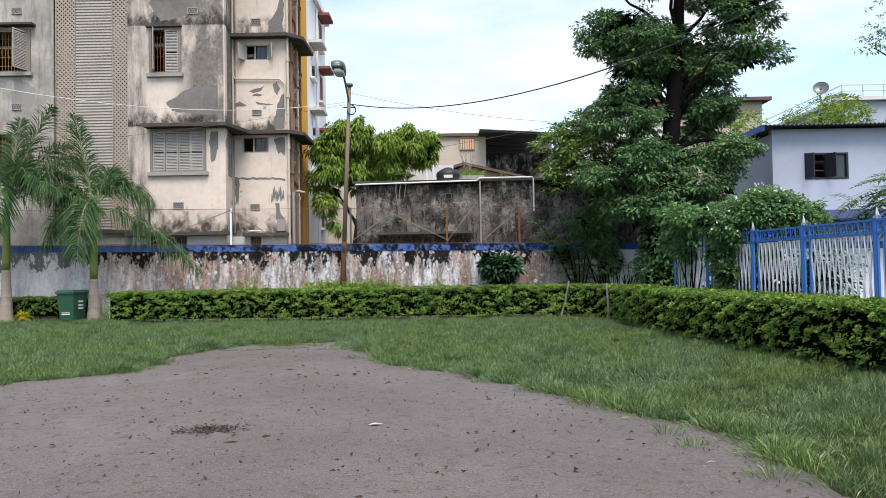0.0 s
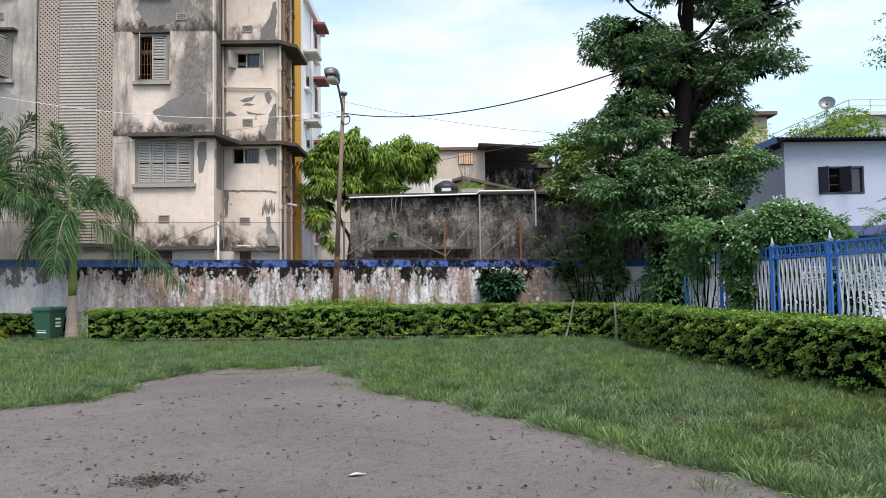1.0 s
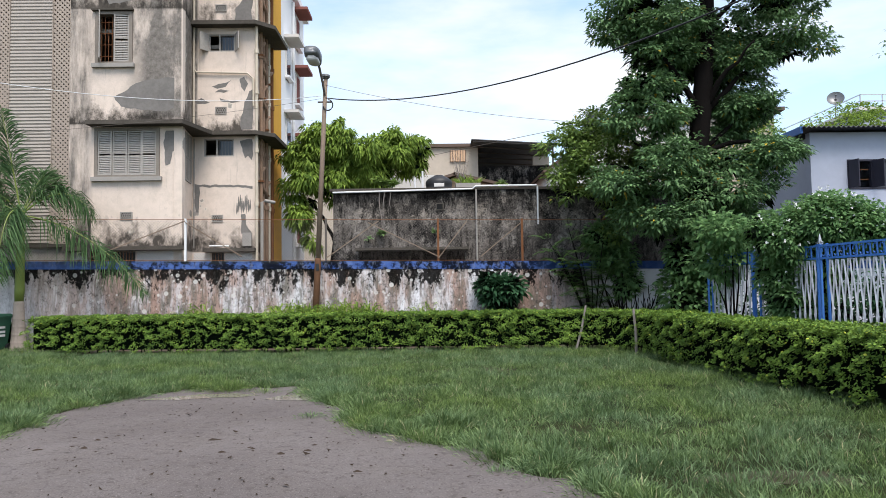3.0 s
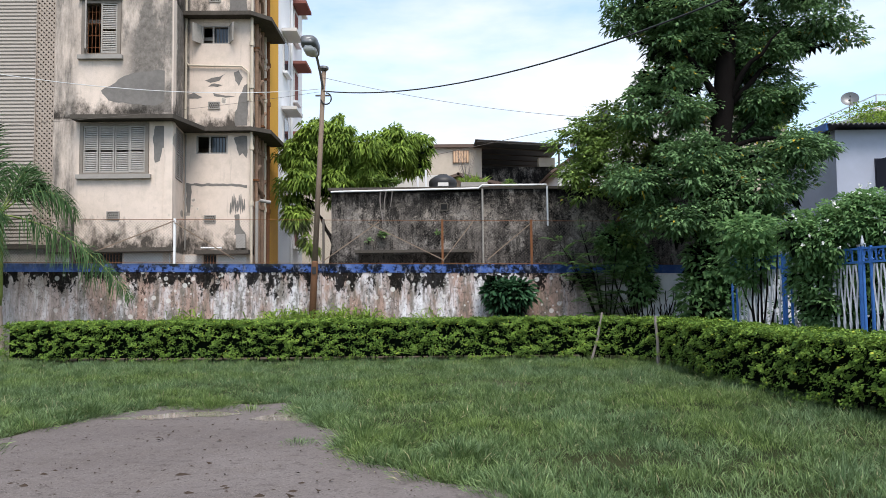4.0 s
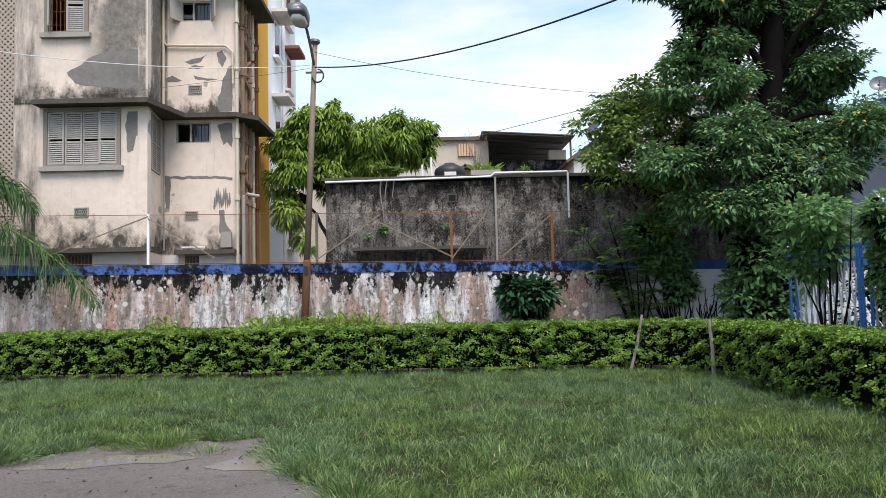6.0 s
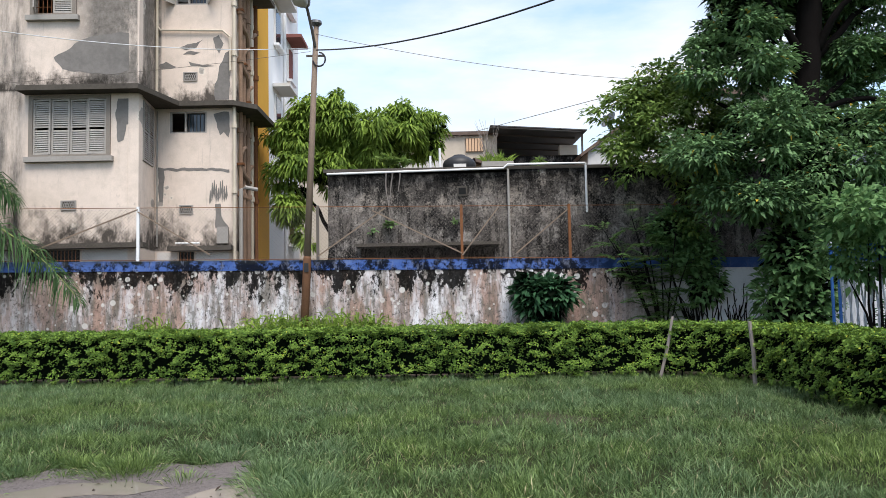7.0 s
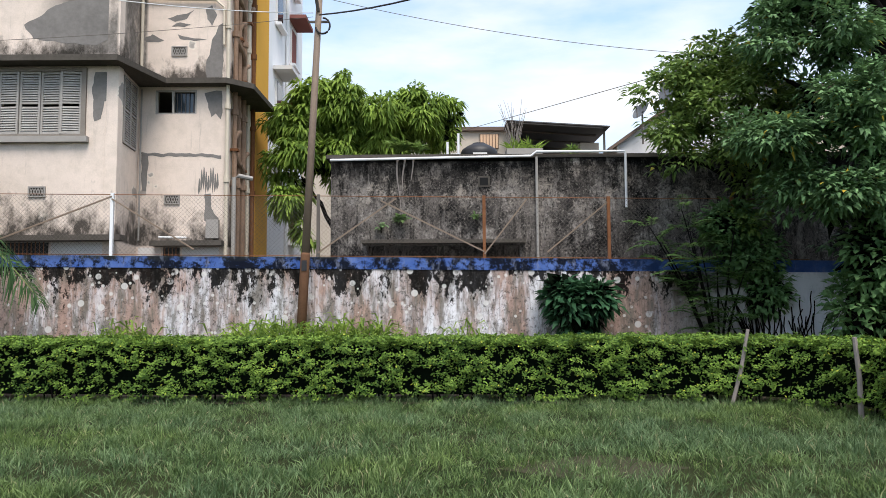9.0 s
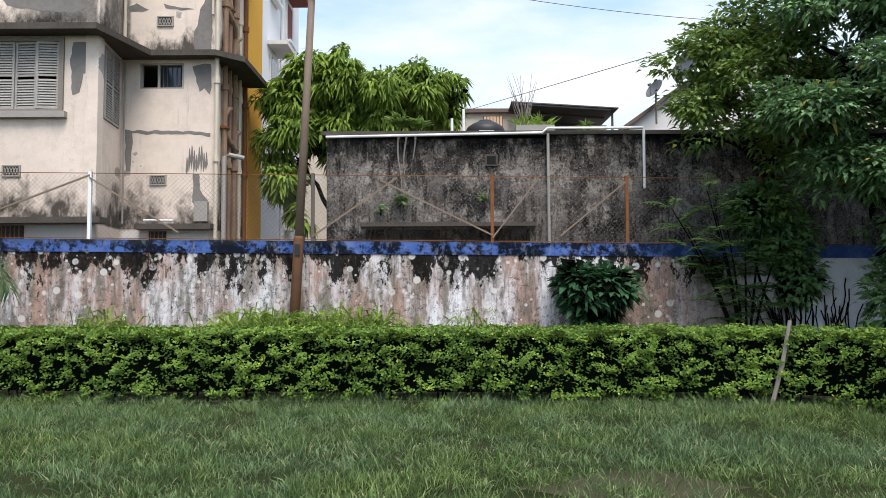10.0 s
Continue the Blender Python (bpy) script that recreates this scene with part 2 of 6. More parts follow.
def mould_wall():
    s = Nodes("black_mouldy_render", 0.95)
    c = s.mix(s.noise(0.8, 8, 0.75, lo=0.42, hi=0.58, shift=2), (0.016, 0.015, 0.015), (0.15, 0.132, 0.118))
    pale = s.noise(1.4, 9, 0.8, (1.3, 1, 0.9), 0.50, 0.57, 7)
    c = s.mix(s.math("MULTIPLY", pale, 0.7), c, s.mix(s.noise(9, 6, 0.7, lo=0.35, hi=0.65), (0.17, 0.155, 0.145), (0.40, 0.365, 0.33)))
    c = s.mix(s.math("MULTIPLY", s.noise(3.4, 7, 0.8, (1.6, 1, 0.3), 0.50, 0.58, 12), 0.8), c, (0.005, 0.005, 0.005))
    c = s.mix(s.math("MULTIPLY", s.math("MULTIPLY", s.noise(2.3, 8, 0.78, lo=0.52, hi=0.60, shift=33), s.axis(2, 3.2, 3.7)), 0.6), c, (0.40, 0.35, 0.30))
    # pitted, black in the pits
    c = s.mix(s.math("MULTIPLY", s.noise(20, 6, 0.8, lo=0.52, hi=0.58, shift=8), 0.8), c, (0.005, 0.005, 0.005))
    c = s.mix(s.math("MULTIPLY", s.noise(33, 5, 0.75, lo=0.57, hi=0.63), 0.55), c, (0.46, 0.42, 0.37))
    # damp blackness soaking down from the roof
    wet_top = s.math("MULTIPLY", s.axis(2, 3.85, 4.45), s.noise(2.0, 7, 0.75, (1.3, 1, 0.8), 0.36, 0.52, 3))
    c = s.mix(s.math("MULTIPLY", wet_top, 0.93), c, (0.004, 0.004, 0.004))
    return s.bump(s.noise(12, 6, 0.7), 0.6, 0.03).done(c)


def soil_mat():
    s = Nodes("trodden_soil", 0.9)
    c = s.mix(s.noise(0.5, 5, 0.6, lo=0.3, hi=0.7), (0.013, 0.022, 0.008), (0.032, 0.036, 0.016))
    c = s.mix(s.noise(6, 5, 0.7, lo=0.4, hi=0.7), c, (0.03, 0.035, 0.016))
    return s.bump(s.noise(20, 5, 0.7), 0.5, 0.03).done(c)


def path_mat():
    s = Nodes("damp_grey_mud", 0.8)
    c = s.mix(s.noise(0.35, 4, 0.6, lo=0.3, hi=0.7), (0.107, 0.093, 0.090), (0.164, 0.146, 0.141))
    c = s.mix(s.math("MULTIPLY", s.noise(2.2, 7, 0.72, lo=0.46, hi=0.66, shift=5), 0.6), c, (0.13, 0.113, 0.105))
    c = s.mix(s.math("MULTIPLY", s.noise(9, 7, 0.78, (1, 1, 1), 0.54, 0.62, 9), 0.7), c, (0.075, 0.065, 0.06))
    c = s.mix(s.math("MULTIPLY", s.noise(45, 5, 0.75, lo=0.55, hi=0.63), 0.85), c, (0.055, 0.048, 0.045))
    c = s.mix(s.math("MULTIPLY", s.noise(70, 4, 0.7, lo=0.58, hi=0.68, shift=3), 0.6), c, (0.32, 0.30, 0.285))
    h = s.math("ADD", s.math("MULTIPLY", s.noise(3.5, 7, 0.7), 0.65), s.math("MULTIPLY", s.noise(24, 6, 0.75), 0.35))
    return s.bump(h, 0.8, 0.05).done(c, s.noise(1.2, 4, 0.6, lo=-0.7, hi=1.0))


M = {
    "beige": plaster_beige(), "grey": plaster_grey(), "wall": wall_paint(), "band": band_paint(), "mould": mould_wall(),
    "soil": soil_mat(), "path": path_mat(),
    "ledge": plain("blackened_concrete", (0.095, 0.084, 0.072), 0.95, 0, 0.75, 2.2, 0.5),
    "concrete": plain("raw_concrete", (0.33, 0.31, 0.285), 0.95, 0, 0.35, 2.0, 0.4),
    "ribs": plain("dusty_grey_ribs", (0.40, 0.36, 0.32), 0.9, 0, 0.3, 1.5, 0.3),
    "lattice": plain("dusty_lattice", (0.38, 0.32, 0.27), 0.95, 0, 0.35, 2.0, 0.3),
    "timber": plain("grey_painted_timber", (0.38, 0.355, 0.325), 0.8, 0, 0.5, 5, 0.3),
    "timber_frame": plain("weathered_grey_brown_frame", (0.24, 0.21, 0.18), 0.85, 0, 0.4, 7, 0.2),
    "ochre_iron": plain("ochre_painted_iron", (0.42, 0.23, 0.07), 0.7, 0, 0.3, 9, 0.1),
    "timber_dark": plain("blue_black_timber", (0.025, 0.025, 0.04), 0.6, 0, 0.3, 7, 0.1),
    "timber_brown": plain("old_brown_timber", (0.16, 0.12, 0.09), 0.8, 0, 0.4, 7, 0.2),
    "rust": plain("rusty_iron", (0.22, 0.10, 0.05), 0.85, 0.2, 0.55, 9, 0.4),
    "galv": plain("dull_galvanised_wire", (0.16, 0.14, 0.125), 0.75, 0.3, 0.3, 9, 0.1),
    "pipe": plain("cream_painted_pipe", (0.55, 0.48, 0.38), 0.6, 0, 0.3, 4, 0.1),
    "pipe_rust": plain("rust_stained_pipe", (0.30, 0.20, 0.14), 0.8, 0, 0.75, 2.5, 0.3),
    "pole": plain("brown_painted_steel", (0.23, 0.17, 0.125), 0.7, 0.1, 0.45, 5, 0.2),
    "pole_rust": plain("rust_brown_steel", (0.16, 0.085, 0.05), 0.8, 0.1, 0.5, 7, 0.3),
    "cement": plain("bare_cement", (0.21, 0.196, 0.182), 0.95, 0, 0.65, 1.6, 0.3),
    "pvc": plain("white_plastic_pipe", (0.72, 0.72, 0.72), 0.45, 0, 0.12, 5, 0.05),
    "pale": plain("pale_paint", (0.66, 0.64, 0.62), 0.85, 0, 0.2, 1.5, 0.2),
    "white": plain("white_house_paint", (0.80, 0.79, 0.79), 0.8, 0, 0.1, 0.8, 0.1),
    "orange": plain("ochre_orange_paint", (0.72, 0.38, 0.07), 0.8, 0, 0.15, 0.8, 0.1),
    "maroon": plain("dull_maroon_paint", (0.24, 0.10, 0.085), 0.8, 0, 0.2, 2, 0.1),
    "cream": plain("cream_weathered_render", (0.52, 0.45, 0.37), 0.9, 0, 0.3, 0.9, 0.3),
    "peach": plain("peach_render", (0.62, 0.42, 0.28), 0.9, 0, 0.2, 0.9, 0.3),
    "lilac": plain("pale_blue_limewash", (0.43, 0.46, 0.55), 0.85, 0, 0.22, 0.7, 0.15),
    "tin": plain("dark_corrugated_tin", (0.09, 0.085, 0.085), 0.6, 0.5, 0.35, 2, 0.2),
    "tile": plain("old_clay_sheet", (0.15, 0.11, 0.09), 0.9, 0, 0.4, 2, 0.3),
    "blue": plain("chipped_blue_paint", (0.05, 0.17, 0.50), 0.55, 0, 0.35, 7, 0.2),
    "silver": plain("aluminium_paint", (0.50, 0.52, 0.57), 0.45, 0.25, 0.2, 7, 0.1),
    # near-black: paints the unlit depth of openings that are not modelled
    "dark": plain("opening_shade_black", (0.02, 0.02, 0.02), 0.9),
    "black": plain("black_plastic", (0.02, 0.02, 0.022), 0.5, 0, 0.2, 5, 0.05),
    "binbody": plain("green_plastic", (0.028, 0.095, 0.055), 0.5, 0, 0.25, 5, 0.05),
    "lamp_shell": plain("grey_lamp_shell", (0.15, 0.155, 0.16), 0.4, 0.5, 0.2, 8, 0.05),
    "bark": plain("dark_bark", (0.010, 0.0085, 0.008), 0.95, 0, 0.5, 6, 0.8),
    "stake": plain("weathered_stake", (0.25, 0.22, 0.20), 0.9, 0, 0.4, 9, 0.4),
    "palm_trunk": plain("ringed_palm_trunk", (0.36, 0.30, 0.25), 0.9, 0, 0.35, 5, 0.4),
    "shaft": plain("green_crownshaft", (0.16, 0.21, 0.045), 0.55, 0, 0.35, 3, 0.1),
    "hedge": leaf_mat("clipped_hedge_leaves", (0.010, 0.040, 0.010), (0.185, 0.285, 0.05), (0.42, 0.44, 0.06), 0.14, 0.42),
    "tree_leaf": leaf_mat("dark_tree_leaves", (0.006, 0.025, 0.014), (0.175, 0.30, 0.125), (0.45, 0.32, 0.04), 0.14, 0.42),
    "young_leaf": leaf_mat("lighter_tree_leaves", (0.012, 0.04, 0.014), (0.23, 0.33, 0.085), (0.40, 0.33, 0.05), 0.18),
    "mango_leaf": leaf_mat("mango_leaves", (0.014, 0.046, 0.010), (0.25, 0.35, 0.065), None, 0.25),
    "palm_leaf": leaf_mat("palm_leaflets", (0.006, 0.024, 0.010), (0.088, 0.155, 0.06), None, 0.2),
    "grass": grass_mat(),
    "earth": plain("pinkish_dry_earth", (0.15, 0.11, 0.092), 0.95, 0, 0.5, 4, 0.5),
    "thin_turf": plain("worn_turf_soil", (0.06, 0.058, 0.036), 0.95, 0, 0.55, 5, 0.6),
    "shrub_leaf": leaf_mat("shrub_leaves", (0.02, 0.068, 0.024), (0.18, 0.30, 0.12), None, 0.3),
    "dark_leaf": leaf_mat("blue_green_leaves", (0.012, 0.04, 0.02), (0.05, 0.12, 0.055), None, 0.2),
    "fern_leaf": leaf_mat("feathery_leaves", (0.05, 0.11, 0.03), (0.13, 0.22, 0.07), None, 0.35),
    "yellow_leaf": leaf_mat("yellow_leaves", (0.25, 0.26, 0.02), (0.45, 0.38, 0.03), None, 0.3),
    # near-black: paints the shade inside crowns, shrubs and hedges
    "core": plain("inner_shade_black", (0.003, 0.006, 0.003), 0.95),
    "blossom": plain("white_blossom", (0.8, 0.8, 0.78), 0.7),
    "litter": plain("dry_leaf_litter", (0.05, 0.038, 0.03), 0.9, 0, 0.5, 30),
    "paper": plain("pale_dry_leaf", (0.50, 0.42, 0.33), 0.9),
    "tarp": plain("blue_tarpaulin", (0.02, 0.03, 0.13), 0.5),
}
wet = Nodes("muddy_water", 0.06, 0, 0.5)
M["water"] = wet.bump(wet.noise(5, 3, 0.5), 0.03, 0.01).done(wet.mix(wet.noise(2, 4, 0.6), (0.16, 0.14, 0.115), (0.24, 0.215, 0.185)))
gl = Nodes("window_glass", 0.08, 0, 0.5)
M["glass"] = gl.done((0.03, 0.04, 0.05))


# ---- mesh tools ----
RNG = np.random.default_rng(7)


class Geo:
    """Collects triangles and quads of one mesh, in world metres."""

    def __init__(self):
        self.v, self.f, self.n = [], [], 0

    def add(self, verts, faces):
        verts, faces = np.asarray(verts, float).reshape(-1, 3), np.asarray(faces, int)
        if faces.shape[1] == 4:
            faces = np.concatenate([faces[:, [0, 1, 2]], faces[:, [0, 2, 3]]])
        self.v.append(verts)
        self.f.append(faces + self.n)
        self.n += len(verts)
        return self

    def box(self, x0, x1, y0, y1, z0, z1, turn=None):
        p = np.array([(x, y, z) for z in (z0, z1) for y in (y0, y1) for x in (x0, x1)], float)
        if turn is not None:
            p = np.array([turn @ Vector(q) for q in p])
        return self.add(p, [(0, 2, 3, 1), (4, 5, 7, 6), (0, 1, 5, 4), (2, 6, 7, 3), (0, 4, 6, 2), (1, 3, 7, 5)])

    def bar(self, a, b, w, h=None):
        """A straight bar of section w x h from a to b."""
        a, b = Vector(a), Vector(b)
        d = (b - a).normalized()
        s = d.cross(Vector((0, 0, 1)) if abs(d.z) < 0.95 else Vector((0, 1, 0))).normalized()
        u = s.cross(d)
        s, u = s * w / 2, u * (h or w) / 2
        p = [q + i * s + j * u for q in (a, b) for i, j in ((-1, -1), (1, -1), (1, 1), (-1, 1))]
        return self.add(p, [(0, 1, 2, 3), (7, 6, 5, 4), (0, 4, 5, 1), (1, 5, 6, 2), (2, 6, 7, 3), (3, 7, 4, 0)])

    def tube(self, pts, radii, seg=8):
        pts = np.asarray(pts, float)
        n = len(pts)
        radii = np.broadcast_to(np.asarray(radii, float), (n,))
        d = np.gradient(pts, axis=0)
        d /= np.linalg.norm(d, axis=1)[:, None] + 1e-9
        ref = np.where(np.abs(d[:, 2:3]) > 0.9, np.array([[1.0, 0, 0]]), np.array([[0, 0, 1.0]]))
        s = np.cross(d, ref)
        s /= np.linalg.norm(s, axis=1)[:, None] + 1e-9
        u = np.cross(s, d)
        a = np.arange(seg) * 2 * np.pi / seg
        ring = pts[:, None] + radii[:, None, None] * (np.cos(a)[None, :, None] * s[:, None] + np.sin(a)[None, :, None] * u[:, None])
        v = np.concatenate([ring.reshape(-1, 3), pts[[0, -1]]])
        f = []
        for i in range(n - 1):
            for j in range(seg):
                k = (j + 1) % seg
                f.append((i * seg + j, i * seg + k, (i + 1) * seg + k, (i + 1) * seg + j))
        self.add(v, f)
        caps = [(n * seg, (j + 1) % seg, j) for j in range(seg)] + [(n * seg + 1, (n - 1) * seg + j, (n - 1) * seg + (j + 1) % seg) for j in range(seg)]
        self.f.append(np.array(caps) + self.n - len(v))
        return self

    def leaves(self, at, way, up, length, width, fold=0.25, droop=0.0):
        """Pointed leaves bent across the middle: base at, along way; one island each."""
        at, way, up = (np.asarray(q, float) for q in (at, way, up))
        n = len(at)
        length, width = np.broadcast_to(length, (n,))[:, None], np.broadcast_to(width, (n,))[:, None]
        way = way / (np.linalg.norm(way, axis=1)[:, None] + 1e-9)
        s = np.cross(way, up)
        s /= np.linalg.norm(s, axis=1)[:, None] + 1e-9
        u = np.cross(s, way)
        mid = at + way * length * 0.45
        tip = at + way * length - np.array([[0, 0, 1.0]]) * droop * length
        lift = u * width * fold
        v = np.stack([at, mid + s * width / 2 + lift, tip, mid - s * width / 2 + lift], 1).reshape(-1, 3)
        f = (np.arange(n)[:, None, None] * 4 + np.array([[[0, 1, 3], [1, 2, 3]]])).reshape(-1, 3)
        return self.add(v, f)

    def mesh(self, name, origin=(0, 0, 0)):
        v, f = np.concatenate(self.v) - np.array(origin), np.concatenate(self.f)
        me = bpy.data.meshes.new(name)
        me.vertices.add(len(v))
        me.vertices.foreach_set("co", v.astype(np.float32).ravel())
        me.loops.add(len(f) * 3)
        me.loops.foreach_set("vertex_index", f.astype(np.int32).ravel())
        me.polygons.add(len(f))
        me.polygons.foreach_set("loop_start", np.arange(0, len(f) * 3, 3, dtype=np.int32))
        me.update(calc_edges=True)
        return me


ORIGIN = {}


def thing(name, origin, label, category, group="", kind=""):
    ob = new(name)
    ob.location = origin
    ob.empty_display_size = 0.2
    ORIGIN[ob] = origin
    return tagged(ob, label, category, group, kind)


def part(name, geo, material, parent, label="", smooth=False):
    o = ORIGIN[parent]
    ob = new(name, geo.mesh(name, o))
    ob.data.materials.append(M[material])
    ob.data.polygons.foreach_set("use_smooth", [smooth] * len(ob.data.polygons))
    ob.parent = parent
    ORIGIN[ob] = o
    return tagged(ob, label)


def solid(name, geo, material, label="", category="", group="", kind="", origin=(0, 0, 0), smooth=False):
    """A top-level thing that is one mesh."""
    ob = new(name, geo.mesh(name, origin))
    ob.location = origin
    ob.data.materials.append(M[material])
    ob.data.polygons.foreach_set("use_smooth", [smooth] * len(ob.data.polygons))
    ORIGIN[ob] = origin
    return tagged(ob, label, category, group, kind)


def holed(geo, x0, x1, z0, z1, holes, y0, y1):
    """A wall in the x-z plane, y0 to y1 thick, with rectangular holes."""
    xs = sorted({x0, x1, *[h for a, b, _, _ in holes for h in (a, b)]})
    zs = sorted({z0, z1, *[h for _, _, a, b in holes for h in (a, b)]})
    nx, nz = len(xs), len(zs)
    v = [(x, y, z) for y in (y0, y1) for z in zs for x in xs]
    at = lambda i, k, s: s * nx * nz + k * nx + i

    def full(i, k):
        if not (0 <= i < nx - 1 and 0 <= k < nz - 1):
            return False
        cx, cz = (xs[i] + xs[i + 1]) / 2, (zs[k] + zs[k + 1]) / 2
        return not any(a < cx < b and c < cz < d for a, b, c, d in holes)

    f = []
    for i in range(nx - 1):
        for k in range(nz - 1):
            if full(i, k):
                f += [(at(i, k, 0), at(i + 1, k, 0), at(i + 1, k + 1, 0), at(i, k + 1, 0)), (at(i, k + 1, 1), at(i + 1, k + 1, 1), at(i + 1, k, 1), at(i, k, 1))]
                for di, dk, p, q in ((-1, 0, (i, k), (i, k + 1)), (1, 0, (i + 1, k + 1), (i + 1, k)), (0, -1, (i + 1, k), (i, k)), (0, 1, (i, k + 1), (i + 1, k + 1))):
                    if not full(i + di, k + dk):
                        f.append((at(*p, 0), at(*q, 0), at(*q, 1), at(*p, 1)))
    return geo.add(v, f)


def unit(n):
    q = RNG.normal(size=(n, 3))
    return q / np.linalg.norm(q, axis=1)[:, None]


from mathutils import geometry

# ---- ground, path, boundary wall ----
g = Geo()
N = 60
gx = np.concatenate([[-900, -300, -100, -50], np.linspace(-25, 25, N), [50, 100, 300, 900]])
gy = np.concatenate([[-900, -300, -100, -50], np.linspace(-12, 38, N), [60, 100, 300, 900]])
V = np.array([(x, y, -0.002 if not (-25 < x < 25 and -12 < y < 38) else 0.0) for y in gy for x in gx])
n = len(gx)
g.add(V, [(j * n + i, j * n + i + 1, (j + 1) * n + i + 1, (j + 1) * n + i) for j in range(len(gy) - 1) for i in range(n - 1)])
solid("ground", g, "soil", "dark green-brown soil under the lawn", "ground", kind="structure")

# the bare patch: a ragged outline
PATH = [(-24, 8.6), (-10, 8.9), (-7.4, 9.3), (-6.0, 9.95), (-5.5, 10.7), (-4.9, 11.4), (-4.85, 12.9), (-4.6, 14.0), (-4.1, 15.15), (-3.0, 15.3), (-2.2, 15.3),
        (-1.5, 13.8), (-1.05, 12.7), (-0.85, 12.0), (-0.2, 10.85), (0.6, 9.85), (1.0, 9.4), (1.45, 8.3), (1.75, 7.5), (2.35, 6.9), (2.65, 6.1), (2.55, 5.1), (2.8, 2), (3.2, -6), (3.4, -12), (-24, -12)]


def ragged(points, step=0.12, rough=0.16):
    out = []
    for (xa, ya), (xb, yb) in zip(points, points[1:] + points[:1]):
        k = max(1, int(math.hypot(xb - xa, yb - ya) / step)) if ya > 2 or yb > 2 else 1
        for i in range(k):
            x, y = xa + (xb - xa) * i / k, ya + (yb - ya) * i / k
            d = noise.noise_vector((x * 0.9, y * 0.9, 3)) * rough + noise.noise_vector((x * 2.3, y * 2.3, 6)) * rough * 0.45 + noise.noise_vector((x * 5, y * 5, 1)) * 0.04
            out.append((x + d.x, y + d.y))
    return out


def fill(outline, z):
    pts = [Vector((x, y, z)) for x, y in outline]
    return Geo().add([p[:] for p in pts], geometry.tessellate_polygon([pts]))


PATH_EDGE = ragged(PATH, 0.1, 0.34)
solid("path", fill(PATH_EDGE, 0.005), "path", "bare trodden patch of damp grey mud", "ground", kind="structure")
EDGE = np.array(PATH_EDGE)


def inside(x, y, poly=EDGE):
    """Which of the points lie on the bare patch."""
    hit = np.zeros(len(x), bool)
    for (xa, ya), (xb, yb) in zip(poly, np.roll(poly, -1, 0)):
        if ya == yb:
            continue
        hit ^= ((ya > y) != (yb > y)) & (x < (xb - xa) * (y - ya) / (yb - ya) + xa)
    return hit


def top_of_wall(x):
    return 2.33 - 0.013 * x


def long_wall(y0, y1, low, high):
    xs = np.linspace(-26, 15, 83)
    v = []
    for x in xs:
        z1, z0 = top_of_wall(x) + high, -0.05 if low is None else top_of_wall(x) + low
        # the coping is worn and uneven
        z1 += 0.012 * noise.noise((x * 2.3, 0, 0))
        v += [(x, y0, z0), (x, y0, z1), (x, y1, z1), (x, y1, z0)]
    f = [(i * 4 + (k + 1) % 4, i * 4 + k, i * 4 + 4 + k, i * 4 + 4 + (k + 1) % 4) for i in range(82) for k in range(4)]
    return Geo().add(v, f)


g, band = long_wall(25.0, 25.25, None, -0.01), long_wall(24.985, 25.262, -0.22, 0.012)
wall = solid("wall_boundary", g, "wall", "stained whitewashed boundary wall with black mould", "wall", kind="structure")
part("painted_band", band, "band", wall, "faded blue band along the top")


# ---- chain-link fence on the wall ----
fence = thing("chain_link_fence", (0, 25.1, 2.35), "rusty chain-link fence on top of the boundary wall", "fence")
POSTS = [(-16.2, "galv"), (-13.1, "galv"), (-10.05, "galv"), (-7.25, "pvc"), (-3.15, "galv"), (0.15, "rust"), (2.63, "rust"), (5.1, "rust")]
for x, m in POSTS:
    z = top_of_wall(x)
    part("post", Geo().bar((x, 25.1, z - 0.05), (x, 25.1, z + 1.27), 0.06, 0.06), m, fence)
wire, k = Geo(), 0
for x in np.arange(-18, 6.5, 0.085):
    for s in (1, -1):
        a, b = (x, x + s * 1.22)
        wire.tube([(a, 25.1 + 0.004 * s, top_of_wall(a) + 0.01), (b, 25.1 + 0.004 * s, top_of_wall(b) + 1.22)], 0.0019, 3)
part("wire_mesh", wire, "galv", fence, "diamond wire mesh")
for dz in (0.04, 1.24):
    part("rail_wire", Geo().tube([(x, 25.1, top_of_wall(x) + dz) for x in np.linspace(-18, 6.6, 30)], 0.008, 5), "rust", fence)
for xa, xb in ((-10.05, -7.25), (-7.25, -5.6), (-3.15, -1.6), (-1.9, 0.15), (0.15, 1.0), (2.6, 1.4), (-13.1, -11.8)):
    part("brace", Geo().bar((xa, 25.07, top_of_wall(xa) + (0.1 if xa not in (-7.25, -1.9, 2.6) else 1.15)), (xb, 25.07, top_of_wall(xb) + (1.2 if xa not in (-7.25, -1.9, 2.6) else 0.15)), 0.028, 0.028), "pole", fence)


# ---- old apartment block ----
TOP, FY, RY = 15.8, 26.6, 28.2
block = thing("apartment_building", (-9, FY, 0), "old beige apartment block with sooty stained plaster", "building")
HOLES_L = [(-16.35, -15.0, 8.95, 10.5), (-16.35, -15.0, 12.05, 13.6), (-16.35, -15.0, 5.2, 6.7)]
HOLES_B = [(-10.54, -8.62, 5.2, 6.68), (-10.55, -9.5, 8.82, 10.42), (-10.55, -9.5, 11.95, 13.55)]
HOLES_R = [(-7.67, -6.66, 6.1, 6.7), (-7.52, -6.63, 9.7, 10.3), (-7.52, -6.63, 12.9, 13.5)]
